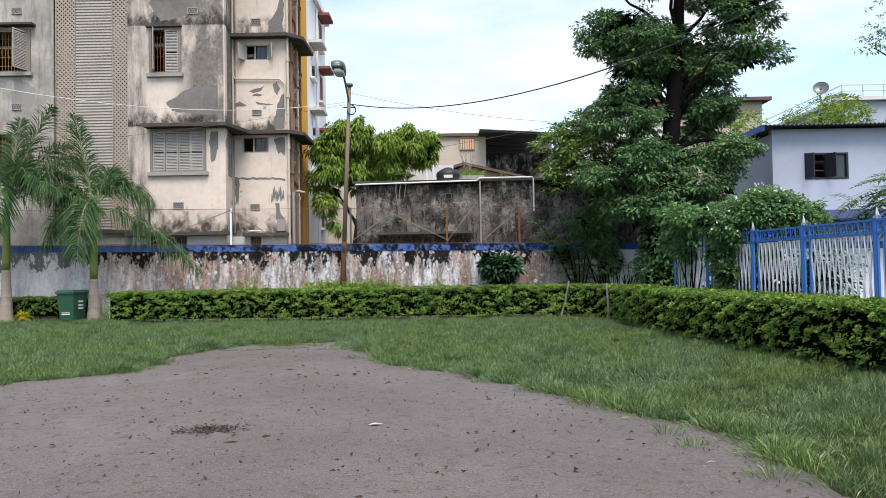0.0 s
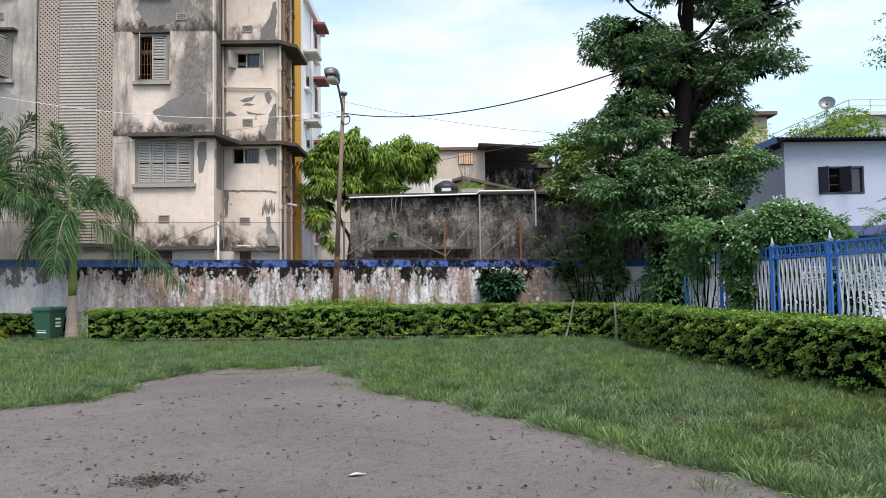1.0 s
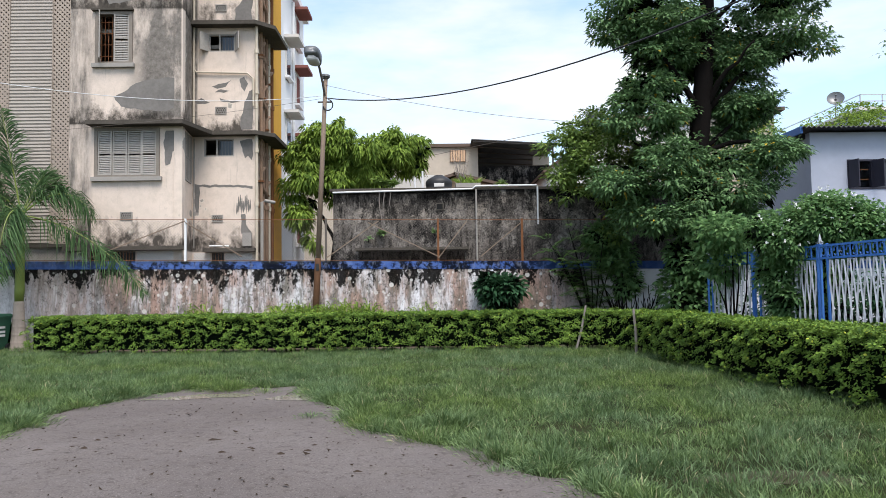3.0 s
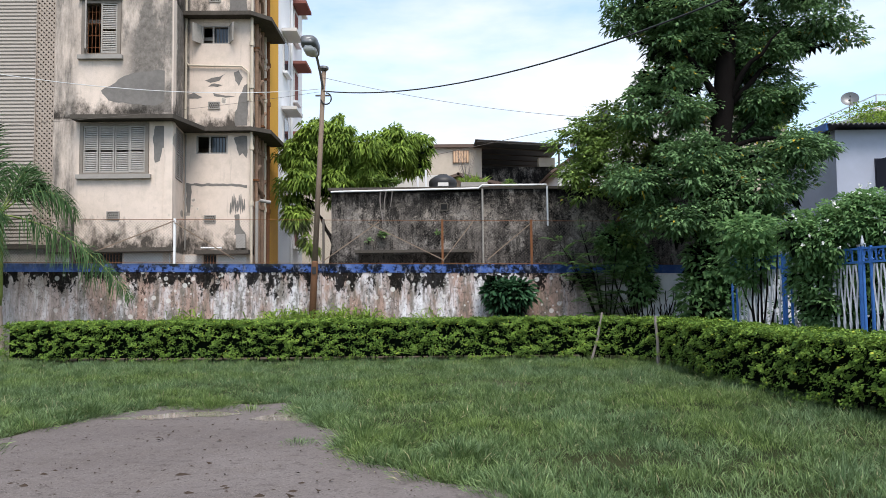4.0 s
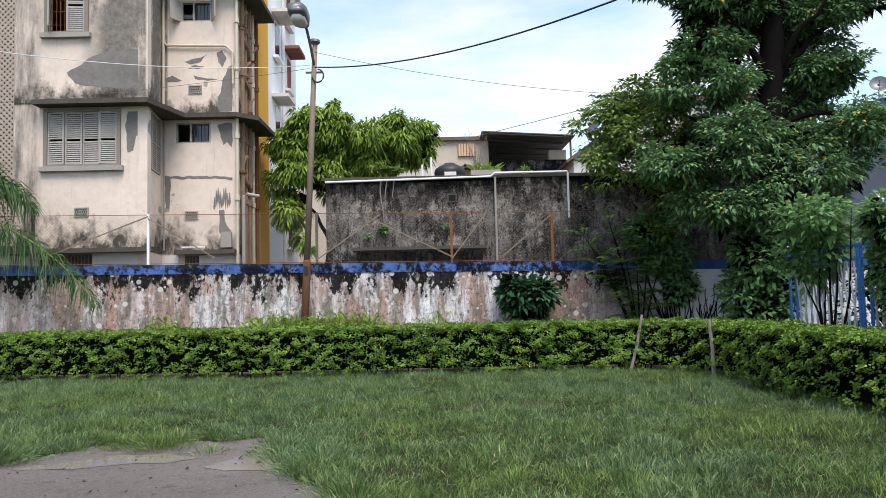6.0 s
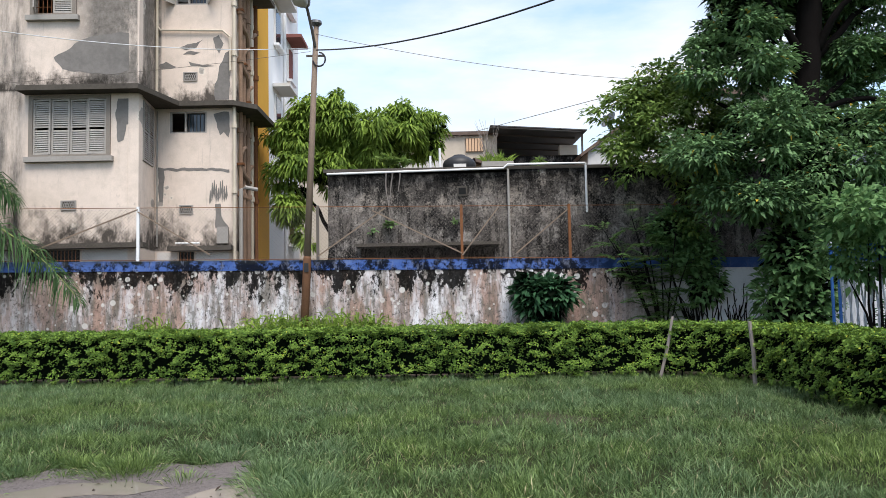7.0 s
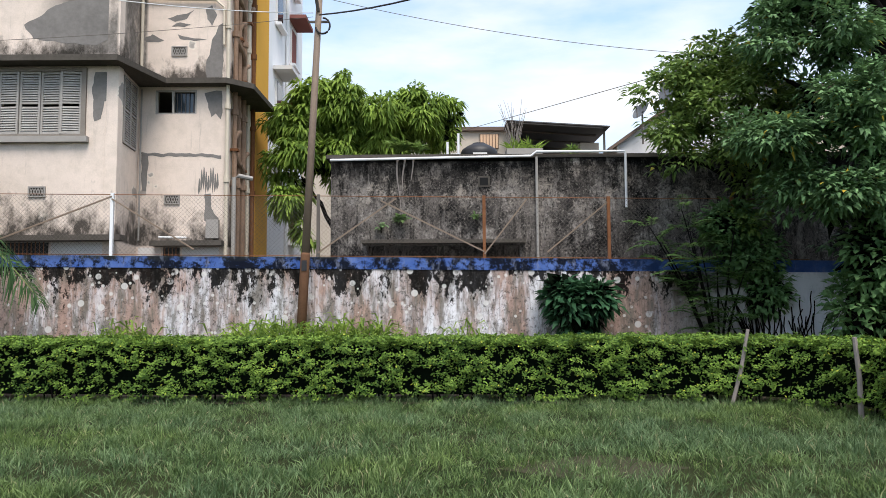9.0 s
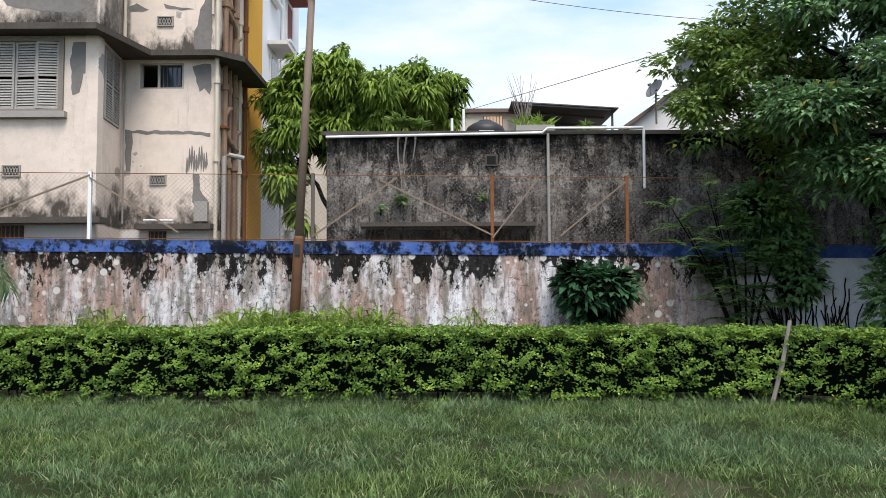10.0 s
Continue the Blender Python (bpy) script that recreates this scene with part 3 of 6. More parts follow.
part("wall", holed(Geo(), -24, -14.08, 0, TOP, HOLES_L, FY, FY + 0.25), "grey", block)
part("wall", holed(Geo(), -11.4, -7.86, 0, TOP, HOLES_B, FY, FY + 0.25), "beige", block)
part("wall", holed(Geo(), -8.06, -5.95, 0, TOP, HOLES_R, RY, RY + 0.25), "beige", block)
# the side of the bay, with its narrow shuttered window
side = Geo()
def slab(geo, xa, ya, xb, yb, z0, z1, t):
    d = Vector((xb - xa, yb - ya, 0)).normalized()
    o = Vector((-d.y, d.x, 0)) * t
    p = [(xa, ya), (xb, yb), (xb + o.x, yb + o.y), (xa + o.x, ya + o.y)]
    geo.add([(*q, z) for z in (z0, z1) for q in p], [(3, 2, 1, 0), (4, 5, 6, 7), (0, 1, 5, 4), (1, 2, 6, 5), (2, 3, 7, 6), (3, 0, 4, 7)])
for z0, z1 in ((0, 5.12), (6.72, TOP)):
    slab(side, -7.862, FY + 0.002, -8.06, RY, z0, z1, 0.25)
for ya, yb in ((0.0, 0.22), (0.86, 1.0)):
    xa, xb = -7.862 - 0.198 * ya, -7.862 - 0.198 * yb
    slab(side, xa, FY + 0.002 + 1.598 * ya, xb, FY + 0.002 + 1.598 * yb, 5.12, 6.72, 0.25)
part("wall", side, "beige", block)
part("wall", Geo().box(-6.2, -5.952, RY + 0.25, 30.8, 0, TOP), "beige", block, "stained cream side wall")
part("wall", Geo().box(-24, -6.0, 30.6, 30.79, 0, TOP), "beige", block)
part("wall", Geo().box(-24.2, -24, FY, 30.79, 0, TOP), "beige", block)
part("roof", Geo().box(-24.2, -5.9, FY - 0.05, 30.8, TOP, TOP + 0.2), "concrete", block)
for z in (3.6, 6.75, 9.9, 13.0):
    part("floor_slab", Geo().box(-23.9, -8.2, FY + 0.3, 30.5, z, z + 0.12), "concrete", block)
    part("floor_slab", Geo().box(-8.2, -6.25, RY + 0.3, 30.5, z, z + 0.12), "concrete", block)
# stair tower: two strips of pierced blocks and a ribbed middle
def pierced_screen(xa, xb, z0, z1, pitch=0.15, w=0.03):
    """Diagonal ribs with a boss at every crossing, inside a thin frame."""
    g = Geo()
    wd, ht = xb - xa, z1 - z0
    for k in range(int(-ht / pitch), int(wd / pitch) + 1):
        for s in (1, -1):
            a0, a1 = max(0.0, -k * pitch), min(ht, wd - k * pitch)
            if a1 - a0 > 0.02:
                pts = [(xa + k * pitch + a, FY + 0.06 + 0.004 * s, z0 + a) if s > 0 else (xb - k * pitch - a, FY + 0.06 + 0.004 * s, z0 + a) for a in (a0, a1)]
                g.bar(pts[0], pts[1], w, 0.06)
    for x in (xa, xb):
        g.box(x - 0.012, x + 0.012, FY + 0.01, FY + 0.13, z0, z1)
    return g


for xa, xb in ((-14.04, -13.33), (-11.97, -11.42)):
    part("lattice_screen", pierced_screen(xa, xb, 3.1, TOP), "lattice", block, "pierced block screen beside the ribbed stair panel")
    # added near-black sheet, the shade seen through the holes put into colour
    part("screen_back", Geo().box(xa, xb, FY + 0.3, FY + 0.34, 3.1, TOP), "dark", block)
prof = [(FY + dy, z + dz) for z in np.arange(3.12, TOP - 0.1, 0.108) for dy, dz in ((0.058, 0.0), (0.034, 0.03), (0.042, 0.09), (0.066, 0.098))]
v = [(x, y, z) for y, z in prof for x in (-13.31, -11.99)] + [(x, FY + 0.2, z) for z in (prof[0][1], prof[-1][1]) for x in (-13.31, -11.99)]
m = 2 * len(prof)
g = Geo().add(v, [(2 * i, 2 * i + 1, 2 * i + 3, 2 * i + 2) for i in range(len(prof) - 1)] + [(m + 1, m, m + 2, m + 3), (m - 2, m - 1, m + 3, m + 2), (m, m + 1, 1, 0)])
part("ribbed_panel", g, "ribs", block, "grey horizontally ribbed concrete panel")
part("wall", Geo().box(-14.08, -11.4, FY, FY + 0.25, 0, 3.0), "grey", block)
part("sill_band", Geo().box(-14.1, -11.38, FY - 0.1, FY + 0.2, 2.99, 3.1), "ledge", block)
part("pilaster", Geo().box(-14.22, -14.08, FY - 0.07, FY + 0.1, 0, TOP), "grey", block)
# back of the lattice: the dark stairwell
part("stairwell_back", Geo().box(-14.06, -11.42, FY + 1.6, FY + 1.7, 0, TOP), "concrete", block)
# rain ledges that turn round the corners
for z, xl in ((6.78, -10.72), (10.52, -8.0), (13.6, -8.0)):
    g = Geo()
    pts_in = [(xl, FY), (-7.86, FY), (-8.06, RY), (-5.95, RY), (-5.95, 30.6)] if xl < -9 else [(-8.06, RY), (-5.95, RY), (-5.95, 30.6)]
    pts_out = [(xl, FY - 0.42), (-7.72, FY - 0.42), (-7.3, RY - 0.32), (-5.85, RY - 0.32), (-5.32, RY + 0.2), (-5.32, 30.6)] if xl < -9 else [(-8.0, RY - 0.38), (-5.85, RY - 0.38), (-5.3, RY + 0.2), (-5.3, 30.6)]
    outline = pts_out + pts_in[::-1]
    bm = bmesh.new()
    f = bm.faces.new([bm.verts.new((x, y, z)) for x, y in outline])
    ext = bmesh.ops.extrude_face_region(bm, geom=[f])
    bmesh.ops.translate(bm, verts=[q for q in ext["geom"] if isinstance(q, bmesh.types.BMVert)], vec=(0, 0, 0.13))
    bmesh.ops.triangulate(bm, faces=bm.faces[:])
    bmesh.ops.recalc_face_normals(bm, faces=bm.faces[:])
    bm.verts.index_update()
    g.add([v.co[:] for v in bm.verts], [[v.index for v in q.verts] for q in bm.faces])
    bm.free()
    part("ledge", g, "ledge", block, "blackened concrete rain ledge")
# low plinth shelf with a row of pale pillars below it
g = Geo()
g.box(-11.4, -7.6, FY - 0.35, FY - 0.002, 2.86, 2.98)
g.box(-7.6, -5.9, RY - 0.35, RY - 0.002, 2.86, 2.98)
part("plinth_shelf", g, "ledge", block)


def plaster_patch(outline, y, label="patch of bare grey cement"):
    """A ragged skin of cement 4 mm proud of the wall, in the x-z plane."""
    pts = ragged([(x, z + 100) for x, z in outline], 0.06, 0.06)
    flat = fill(pts, 0)
    v = np.concatenate(flat.v)
    g = Geo().add(np.stack([v[:, 0], np.full(len(v), y - 0.004), v[:, 1] - 100], 1), np.concatenate(flat.f))
    part("plaster_patch", g, "cement", block, label)


for outline, y in (([(-10.0, 7.72), (-9.3, 8.15), (-8.8, 8.3), (-8.3, 8.36), (-7.92, 8.3), (-7.92, 7.5), (-8.4, 7.25), (-9.1, 7.3), (-9.8, 7.4)], FY),
                   ([(-8.45, 6.3), (-8.4, 5.55), (-8.25, 5.6), (-8.2, 6.0), (-7.95, 6.05), (-7.93, 6.65), (-8.4, 6.68)], FY),
                   ([(-8.0, 5.16), (-6.05, 5.12), (-6.05, 5.04), (-7.8, 5.07), (-7.82, 4.2), (-7.95, 4.2)], RY),
                   ([(-6.45, 6.62), (-6.05, 6.68), (-6.02, 5.95), (-6.2, 6.1), (-6.3, 6.0)], RY),
                   ([(-6.43, 6.98), (-6.02, 6.98), (-6.02, 8.4), (-6.15, 8.3), (-6.3, 7.9), (-6.42, 7.4)], RY),
                   ([(-6.6, 10.75), (-6.3, 10.8), (-6.03, 10.75), (-6.03, 12.2), (-6.15, 12.2), (-6.3, 11.6), (-6.55, 11.2)], RY),
                   ([(-10.58, 11.4), (-10.2, 10.75), (-9.5, 10.85), (-8.95, 10.95), (-8.9, 12.2), (-10.2, 12.3)], FY),
                   ([(-6.5, 8.75), (-6.35, 8.85), (-6.22, 8.6), (-6.3, 8.3), (-6.45, 8.45)], RY),
                   ([(-7.95, 7.98), (-7.75, 8.08), (-7.45, 7.95), (-7.6, 7.86), (-7.9, 7.88)], RY),
                   ([(-7.4, 8.5), (-7.2, 8.6), (-6.95, 8.6), (-6.8, 8.72), (-6.95, 8.5), (-7.2, 8.42)], RY),
                   ([(-7.15, 8.1), (-6.8, 8.02), (-6.45, 7.96), (-6.75, 7.94), (-7.1, 8.0)], RY),
                   ([(-7.3, 8.32), (-7.1, 8.4), (-6.85, 8.36), (-7.0, 8.28)], RY),
                   ([(-6.45, 4.15), (-6.3, 4.2), (-6.25, 3.8), (-6.05, 3.55), (-6.1, 3.4), (-6.4, 3.5)], RY)):
    plaster_patch(outline, y)
for k, x in enumerate(np.linspace(-6.56, -6.12, 9)):
    top = 4.5 + 0.28 * abs(math.sin(k * 2.3))
    run = Geo().add([(x - 0.03, RY - 0.004, top - 0.3), (x + 0.035, RY - 0.004, top - 0.26), (x + 0.012, RY - 0.004, top), (x - 0.008, RY - 0.004, top + 0.03), (x - 0.01, RY - 0.004, 4.12 + 0.05 * (k % 3))], [(0, 1, 2), (0, 2, 3), (4, 1, 0)])
    part("mould_run", run, "cement", block, "dark run of damp")
# pale panels are real; the dark ones paint the shade of basement openings
for xa, xb, y, m in ((-9.25, -7.9, FY, "pale"), (-11.3, -10.75, FY, "pale"), (-8.0, -7.45, RY, "pale"), (-6.95, -6.05, RY, "pale"), (-10.7, -9.3, FY, "dark"), (-7.4, -7.0, RY, "dark")):
    part("plinth_panel", Geo().box(xa, xb, y - 0.006, y - 0.001, 2.1, 2.84), m, block)
for xa, xb, y in ((-10.7, -9.3, FY), (-7.4, -7.0, RY)):
    g = Geo()
    for x in np.arange(xa + 0.05, xb, 0.09):
        g.bar((x, y - 0.03, 2.1), (x, y - 0.03, 2.85), 0.015)
    part("grille", g, "rust", block, "rusty basement grille")
part("tube_lamp", Geo().tube([(-7.4, RY - 0.3, 3.06), (-6.75, RY - 0.3, 3.05)], 0.025, 8), "pvc", block)


def louvre(geo, xa, xb, z0, z1, y, turn=None):
    """A shutter leaf: frame and slats."""
    w = 0.045
    geo.box(xa, xa + w, y, y + 0.035, z0, z1, turn)
    geo.box(xb - w, xb, y, y + 0.035, z0, z1, turn)
    for z in (z0, (z0 + z1) / 2 - w / 2, z1 - w):
        geo.box(xa + w, xb - w, y + 0.002, y + 0.033, z, z + w, turn)
    for i in range(int((z1 - z0) / 0.055)):
        z = z0 + 0.05 + i * 0.055
        if z < z1 - 0.06 and abs(z - (z0 + z1) / 2) > 0.05:
            p = np.array([(x, yy, zz) for x in (xa + w, xb - w) for yy, zz in ((y + 0.002, z - 0.022), (y + 0.008, z - 0.026), (y + 0.031, z + 0.018), (y + 0.025, z + 0.022))])
            if turn is not None:
                p = np.array([turn @ Vector(q) for q in p])
            geo.add(p, [(0, 1, 2, 3), (7, 6, 5, 4), (0, 4, 5, 1), (1, 5, 6, 2), (2, 6, 7, 3), (3, 7, 4, 0)])


def hinge(x, y, angle):
    return Matrix.Translation((x, y, 0)) @ Matrix.Rotation(radians(angle), 4, "Z") @ Matrix.Translation((-x, -y, 0))


def casement(xa, xb, z0, z1, y, leaves, opened, grille=None, sill=True):
    """A window frame with shutter leaves; opened gives each leaf's angle."""
    f = Geo()
    for a, b, c, d in ((xa - 0.06, xa + 0.04, z0 - 0.02, z1 + 0.06), (xb - 0.04, xb + 0.06, z0 - 0.02, z1 + 0.06), (xa + 0.04, xb - 0.04, z1 - 0.03, z1 + 0.06), (xa + 0.04, xb - 0.04, z0 - 0.02, z0 + 0.04)):
        f.box(a, b, y - 0.05, y + 0.1, c, d)
    win = part("window", f, "timber_frame", block, "old timber window with louvred shutters")
    if sill:
        part("sill", Geo().box(xa - 0.14, xb + 0.14, y - 0.13, y + 0.05, z0 - 0.15, z0 - 0.022), "concrete", win)
    w = (xb - xa - 0.08) / leaves
    for i in range(leaves):
        a, b, s = xa + 0.04 + i * w, xa + 0.04 + (i + 1) * w, Geo()
        ang = opened[i]
        turn = None if not ang else hinge(a if i < leaves / 2 else b, y - 0.02, ang)
        louvre(s, a + 0.004, b - 0.004, z0 + 0.045, z1 - 0.035, y - 0.02, turn)
        part("shutter", s, "timber", win, "grey louvred shutter")
    if grille:
        s = Geo()
        for x in np.arange(xa + 0.1, xb - 0.05, 0.11):
            s.bar((x, y + 0.08, z0 + 0.04), (x, y + 0.08, z1 - 0.03), 0.014)
        for z in np.linspace(z0 + 0.25, z1 - 0.25, 4):
            s.bar((xa + 0.04, y + 0.082, z), (xb - 0.04, y + 0.082, z), 0.014)
        for x in np.arange(xa + 0.15, xb - 0.1, 0.22):
            c = [(x + 0.07 * math.cos(a), y + 0.075, (z0 + z1) / 2 + 0.2 * math.sin(a)) for a in np.linspace(0, 6.28, 13)]
            s.tube(c, 0.008, 4)
        part("grille", s, grille, win, "wrought iron window grille")
    return win


casement(-10.54, -8.62, 5.2, 6.68, FY, 4, (-5, 0, -3, 6))
casement(-10.55, -9.5, 8.82, 10.42, FY, 2, (-66, 4), "rust")
casement(-10.55, -9.5, 11.95, 13.55, FY, 2, (-10, 6), "rust")
for z in (5.2, 8.95, 12.05):
    casement(-16.35, -15.0, z, z + 1.5, FY, 2, (-70, 72), "ochre_iron")
part("hood", Geo().box(-16.6, -14.75, FY - 0.3, FY - 0.002, 10.62, 10.7), "ledge", block)
part("hood", Geo().box(-10.7, -9.4, FY - 0.14, FY - 0.002, 10.5, 10.56), "ledge", block)
# the shuttered window in the bay's side
s = Geo()
turn = Matrix.Translation((-7.862, FY, 0)) @ Matrix.Rotation(math.atan2(1.598, -0.198), 4, "Z")
louvre(s, 0.38, 0.86, 5.14, 6.7, -0.03, turn)
louvre(s, 0.87, 1.36, 5.14, 6.7, -0.03, turn)
part("shutter", s, "timber", block, "grey louvred side shutter")
# bathroom windows
for xa, xb, z0, z1 in HOLES_R:
    f = Geo()
    for a, b, c, d in ((xa, xa + 0.05, z0, z1), (xb - 0.05, xb, z0, z1), (xa + 0.05, xb - 0.05, z1 - 0.04, z1), (xa + 0.05, xb - 0.05, z0, z0 + 0.04), ((xa + xb) / 2 - 0.1, (xa + xb) / 2 - 0.05, z0 + 0.04, z1 - 0.04)):
        f.box(a, b, RY + 0.02, RY + 0.09, c, d)
    win = part("window", f, "timber", block)
    s = Geo()
    for x in np.arange((xa + xb) / 2, xb - 0.04, 0.1):
        s.bar((x, RY + 0.1, z0), (x, RY + 0.1, z1), 0.012)
    part("grille", s, "galv", win)
    part("pane", Geo().box((xa + xb) / 2 - 0.05, xb - 0.05, RY + 0.12, RY + 0.128, z0 + 0.04, z1 - 0.04), "glass", win)
    if z0 > 8:
        for x, ang in ((xa, 120), (xb, -120)):
            t = hinge(x, RY - 0.01, -ang)
            part("shutter", Geo().box(*((x - 0.0, x + 0.38) if x == xa else (x - 0.38, x)), RY - 0.04, RY - 0.01, z0, z1, t), "timber", win)
# vents, drain pipes
for x, y, z in ((-9.59, FY, 3.96), (-15.45, FY, 7.67), (-15.45, FY, 11.2), (-7.1, RY, 7.67), (-7.21, RY, 4.0), (-7.1, RY, 11.2), (-9.0, FY, 11.1)):
    f = Geo()
    for i in range(5):
        f.bar((x - 0.15 + i * 0.06, y - 0.02, z - 0.08), (x - 0.09 + i * 0.06, y - 0.02, z + 0.08), 0.014)
        f.bar((x - 0.09 + i * 0.06, y - 0.021, z - 0.08), (x - 0.15 + i * 0.06, y - 0.021, z + 0.08), 0.014)
    for a, b, c, d in ((-0.19, 0.19, 0.09, 0.12), (-0.19, 0.19, -0.12, -0.09), (-0.19, -0.16, -0.09, 0.09), (0.16, 0.19, -0.09, 0.09)):
        f.box(x + a, x + b, y - 0.035, y + 0.01, z + c, z + d)
    vent = part("vent", f, "concrete", block, "small pierced air vent")
    # dark plate on the uncut wall, shade of the vent holes as colour
    part("vent_back", Geo().box(x - 0.16, x + 0.16, y - 0.008, y - 0.003, z - 0.09, z + 0.09), "ledge", vent)
part("drain_pipe", Geo().tube([(-7.98, RY - 0.06, 3.0), (-7.98, RY - 0.06, 6.7)], 0.022), "concrete", block)
part("drain_pipe", Geo().tube([(-8.0, RY - 0.06, 6.95), (-8.0, RY - 0.06, 15)], 0.04), "pipe", block)
part("drain_pipe", Geo().tube([(-7.97, RY - 0.06, 9.05), (-7.9, RY - 0.07, 8.97), (-6.2, RY - 0.07, 8.93), (-6.0, RY - 0.07, 8.75), (-5.99, RY - 0.07, 7.8)], 0.032), "pipe", block, "cream waste pipe along the wall")
for x, y, r, m in ((-5.88, RY - 0.08, 0.05, "pipe"), (-5.86, RY + 0.5, 0.06, "pipe_rust"), (-5.86, RY + 0.85, 0.055, "pipe_rust"), (-5.85, RY + 1.25, 0.07, "pipe_rust"), (-5.85, RY + 1.7, 0.05, "pipe"), (-5.85, RY + 2.2, 0.06, "rust")):
    pipe = part("drain_pipe", Geo().tube([(x, y, 0.4), (x, y, 15.5)], r, 8), m, block, "stained cast-iron soil pipe")
    for z in (4.4, 6.2, 8.2, 9.6, 12.4):
        part("collar", Geo().tube([(x, y, z), (x, y, z + 0.14)], r * 1.5, 8), m, pipe)
for z in (4.9, 7.9, 9.1, 11.4):
    part("pipe_elbow", Geo().tube([(-5.86, RY + 0.5, z + 0.3), (-5.8, RY + 0.75, z + 0.1), (-5.8, RY + 1.0, z), (-5.85, RY + 1.25, z - 0.2)], 0.07, 8), "pipe_rust", block)
part("drain_pipe", Geo().tube([(-5.75, RY + 0.1, 2.0), (-5.75, RY + 0.1, 4.55), (-5.65, RY + 0.15, 4.6), (-5.35, RY + 0.3, 4.55)], 0.055, 8), "concrete", block)
for y, z in ((RY + 0.5, 10.0), (RY + 0.85, 8.55), (RY + 1.25, 7.55), (RY + 0.5, 5.6), (RY + 1.7, 9.3), (RY + 0.85, 11.9), (RY + 1.25, 5.2)):
    part("pipe_branch", Geo().tube([(-5.86, y, z), (-5.8, y + 0.06, z + 0.14), (-5.78, y + 0.18, z + 0.2), (-5.94, y + 0.3, z + 0.22)], 0.06, 8), "pipe_rust", block, "branch of the soil pipe")
    part("clamp", Geo().box(-5.96, -5.76, y - 0.09, y + 0.09, z - 0.32, z - 0.26), "rust", block)
part("meter_box", Geo().box(-6.35, -6.05, RY - 0.12, RY - 0.003, 3.05, 3.5), "concrete", block)

# ---- white and ochre building behind ----
wb = thing("white_building", (-7, 34, 0), "white modern house with an ochre orange corner strip", "building")
g = Geo()
g.box(-12, -5.9, 32.25, 37.6, 0, 14.2)
part("wall", g, "white", wb)
part("corner_strip", Geo().box(-12, -5.88, 30.82, 32.25, 0, 16.5), "orange", wb, "ochre orange strip")
for y, z in ((33.6, 5.0), (33.6, 7.9), (33.6, 11.0), (35.8, 4.2), (35.8, 7.4), (35.8, 10.4), (35.8, 13.0)):
    win = part("window", Geo().box(-5.9, -5.84, y - 0.42, y + 0.42, z - 0.65, z + 0.65), "pale", wb)
    part("pane", Geo().box(-5.838, -5.83, y - 0.36, y + 0.36, z - 0.58, z + 0.58), "glass" if y < 34 else "maroon", win)
    part("hood", Geo().box(-5.89, -5.3, y - 0.7, y + 0.7, z + 0.85, z + 0.97), "maroon" if y > 34 else "pale", win)
    part("sill", Geo().box(-5.88, -5.7, y - 0.5, y + 0.5, z - 0.75, z - 0.66), "white", win)
part("parapet", Geo().box(-12, -5.7, 32.81, 37.9, 14.2, 14.5), "white", wb)
part("drain_pipe", Geo().tube([(-5.84, 34.7, 0), (-5.84, 34.7, 14)], 0.06), "pvc", wb)

# ---- dark outhouse behind the wall ----
oh = thing("outhouse", (0, 26.4, 0), "flat-roofed outhouse with black mouldy render", "building")
DY = 26.4
part("wall", holed(Geo(), -3.1, 1.36, 0, 4.55, [(-2.3, 1.0, 2.3, 2.72)], DY, DY + 0.25), "mould", oh)
part("wall", Geo().box(1.37, 3.35, DY - 0.05, DY + 0.2, 0, 4.62), "mould", oh)
part("wall", Geo().box(3.36, 8.6, DY + 0.02, DY + 0.25, 0, 4.6), "mould", oh)
part("wall", Geo().box(-3.1, -2.86, DY + 0.25, 30, 0, 4.55), "mould", oh)
part("wall", Geo().box(8.35, 8.6, DY + 0.25, 30, 0, 4.6), "mould", oh)
part("wall", Geo().box(-3.1, 8.6, 30, 30.2, 0, 4.6), "mould", oh)
part("roof", Geo().box(-3.2, 8.62, DY - 0.08, 30.2, 4.61, 4.69), "ledge", oh)
part("ledge", Geo().box(-2.4, 1.1, DY - 0.3, DY - 0.003, 2.74, 2.82), "ledge", oh, "mossy ledge over a low slot")
part("water_pipe", Geo().tube([(-3.1, DY - 0.14, 4.56), (1.25, DY - 0.14, 4.63), (1.36, DY - 0.15, 4.72), (3.27, DY - 0.15, 4.72), (3.29, DY - 0.15, 4.66), (3.29, DY - 0.13, 3.5)], 0.028, 8), "pvc", oh, "white plastic water pipe")
part("water_pipe", Geo().tube([(1.37, DY - 0.1, 4.62), (1.37, DY - 0.1, 2.2)], 0.03, 8), "concrete", oh)
v = part("vent", Geo().box(0.1, 0.36, DY - 0.02, DY + 0.0, 3.98, 4.22), "ledge", oh)
# near-black plate paints the shade of a vent hole that is not cut
part("vent_back", Geo().box(0.14, 0.32, DY - 0.028, DY - 0.021, 4.02, 4.18), "dark", v)

# ---- water tank and planter on the outhouse roof ----
tank = thing("water_tank", (0.25, 28.6, 4.66), "black ribbed plastic water tank on the roof", "water tank")
zt = [(0, 0.42), (0.06, 0.45), (0.14, 0.43), (0.2, 0.46), (0.3, 0.46), (0.36, 0.44), (0.42, 0.46), (0.52, 0.46), (0.6, 0.42), (0.68, 0.3), (0.74, 0.17), (0.76, 0.16), (0.78, 0.05)]
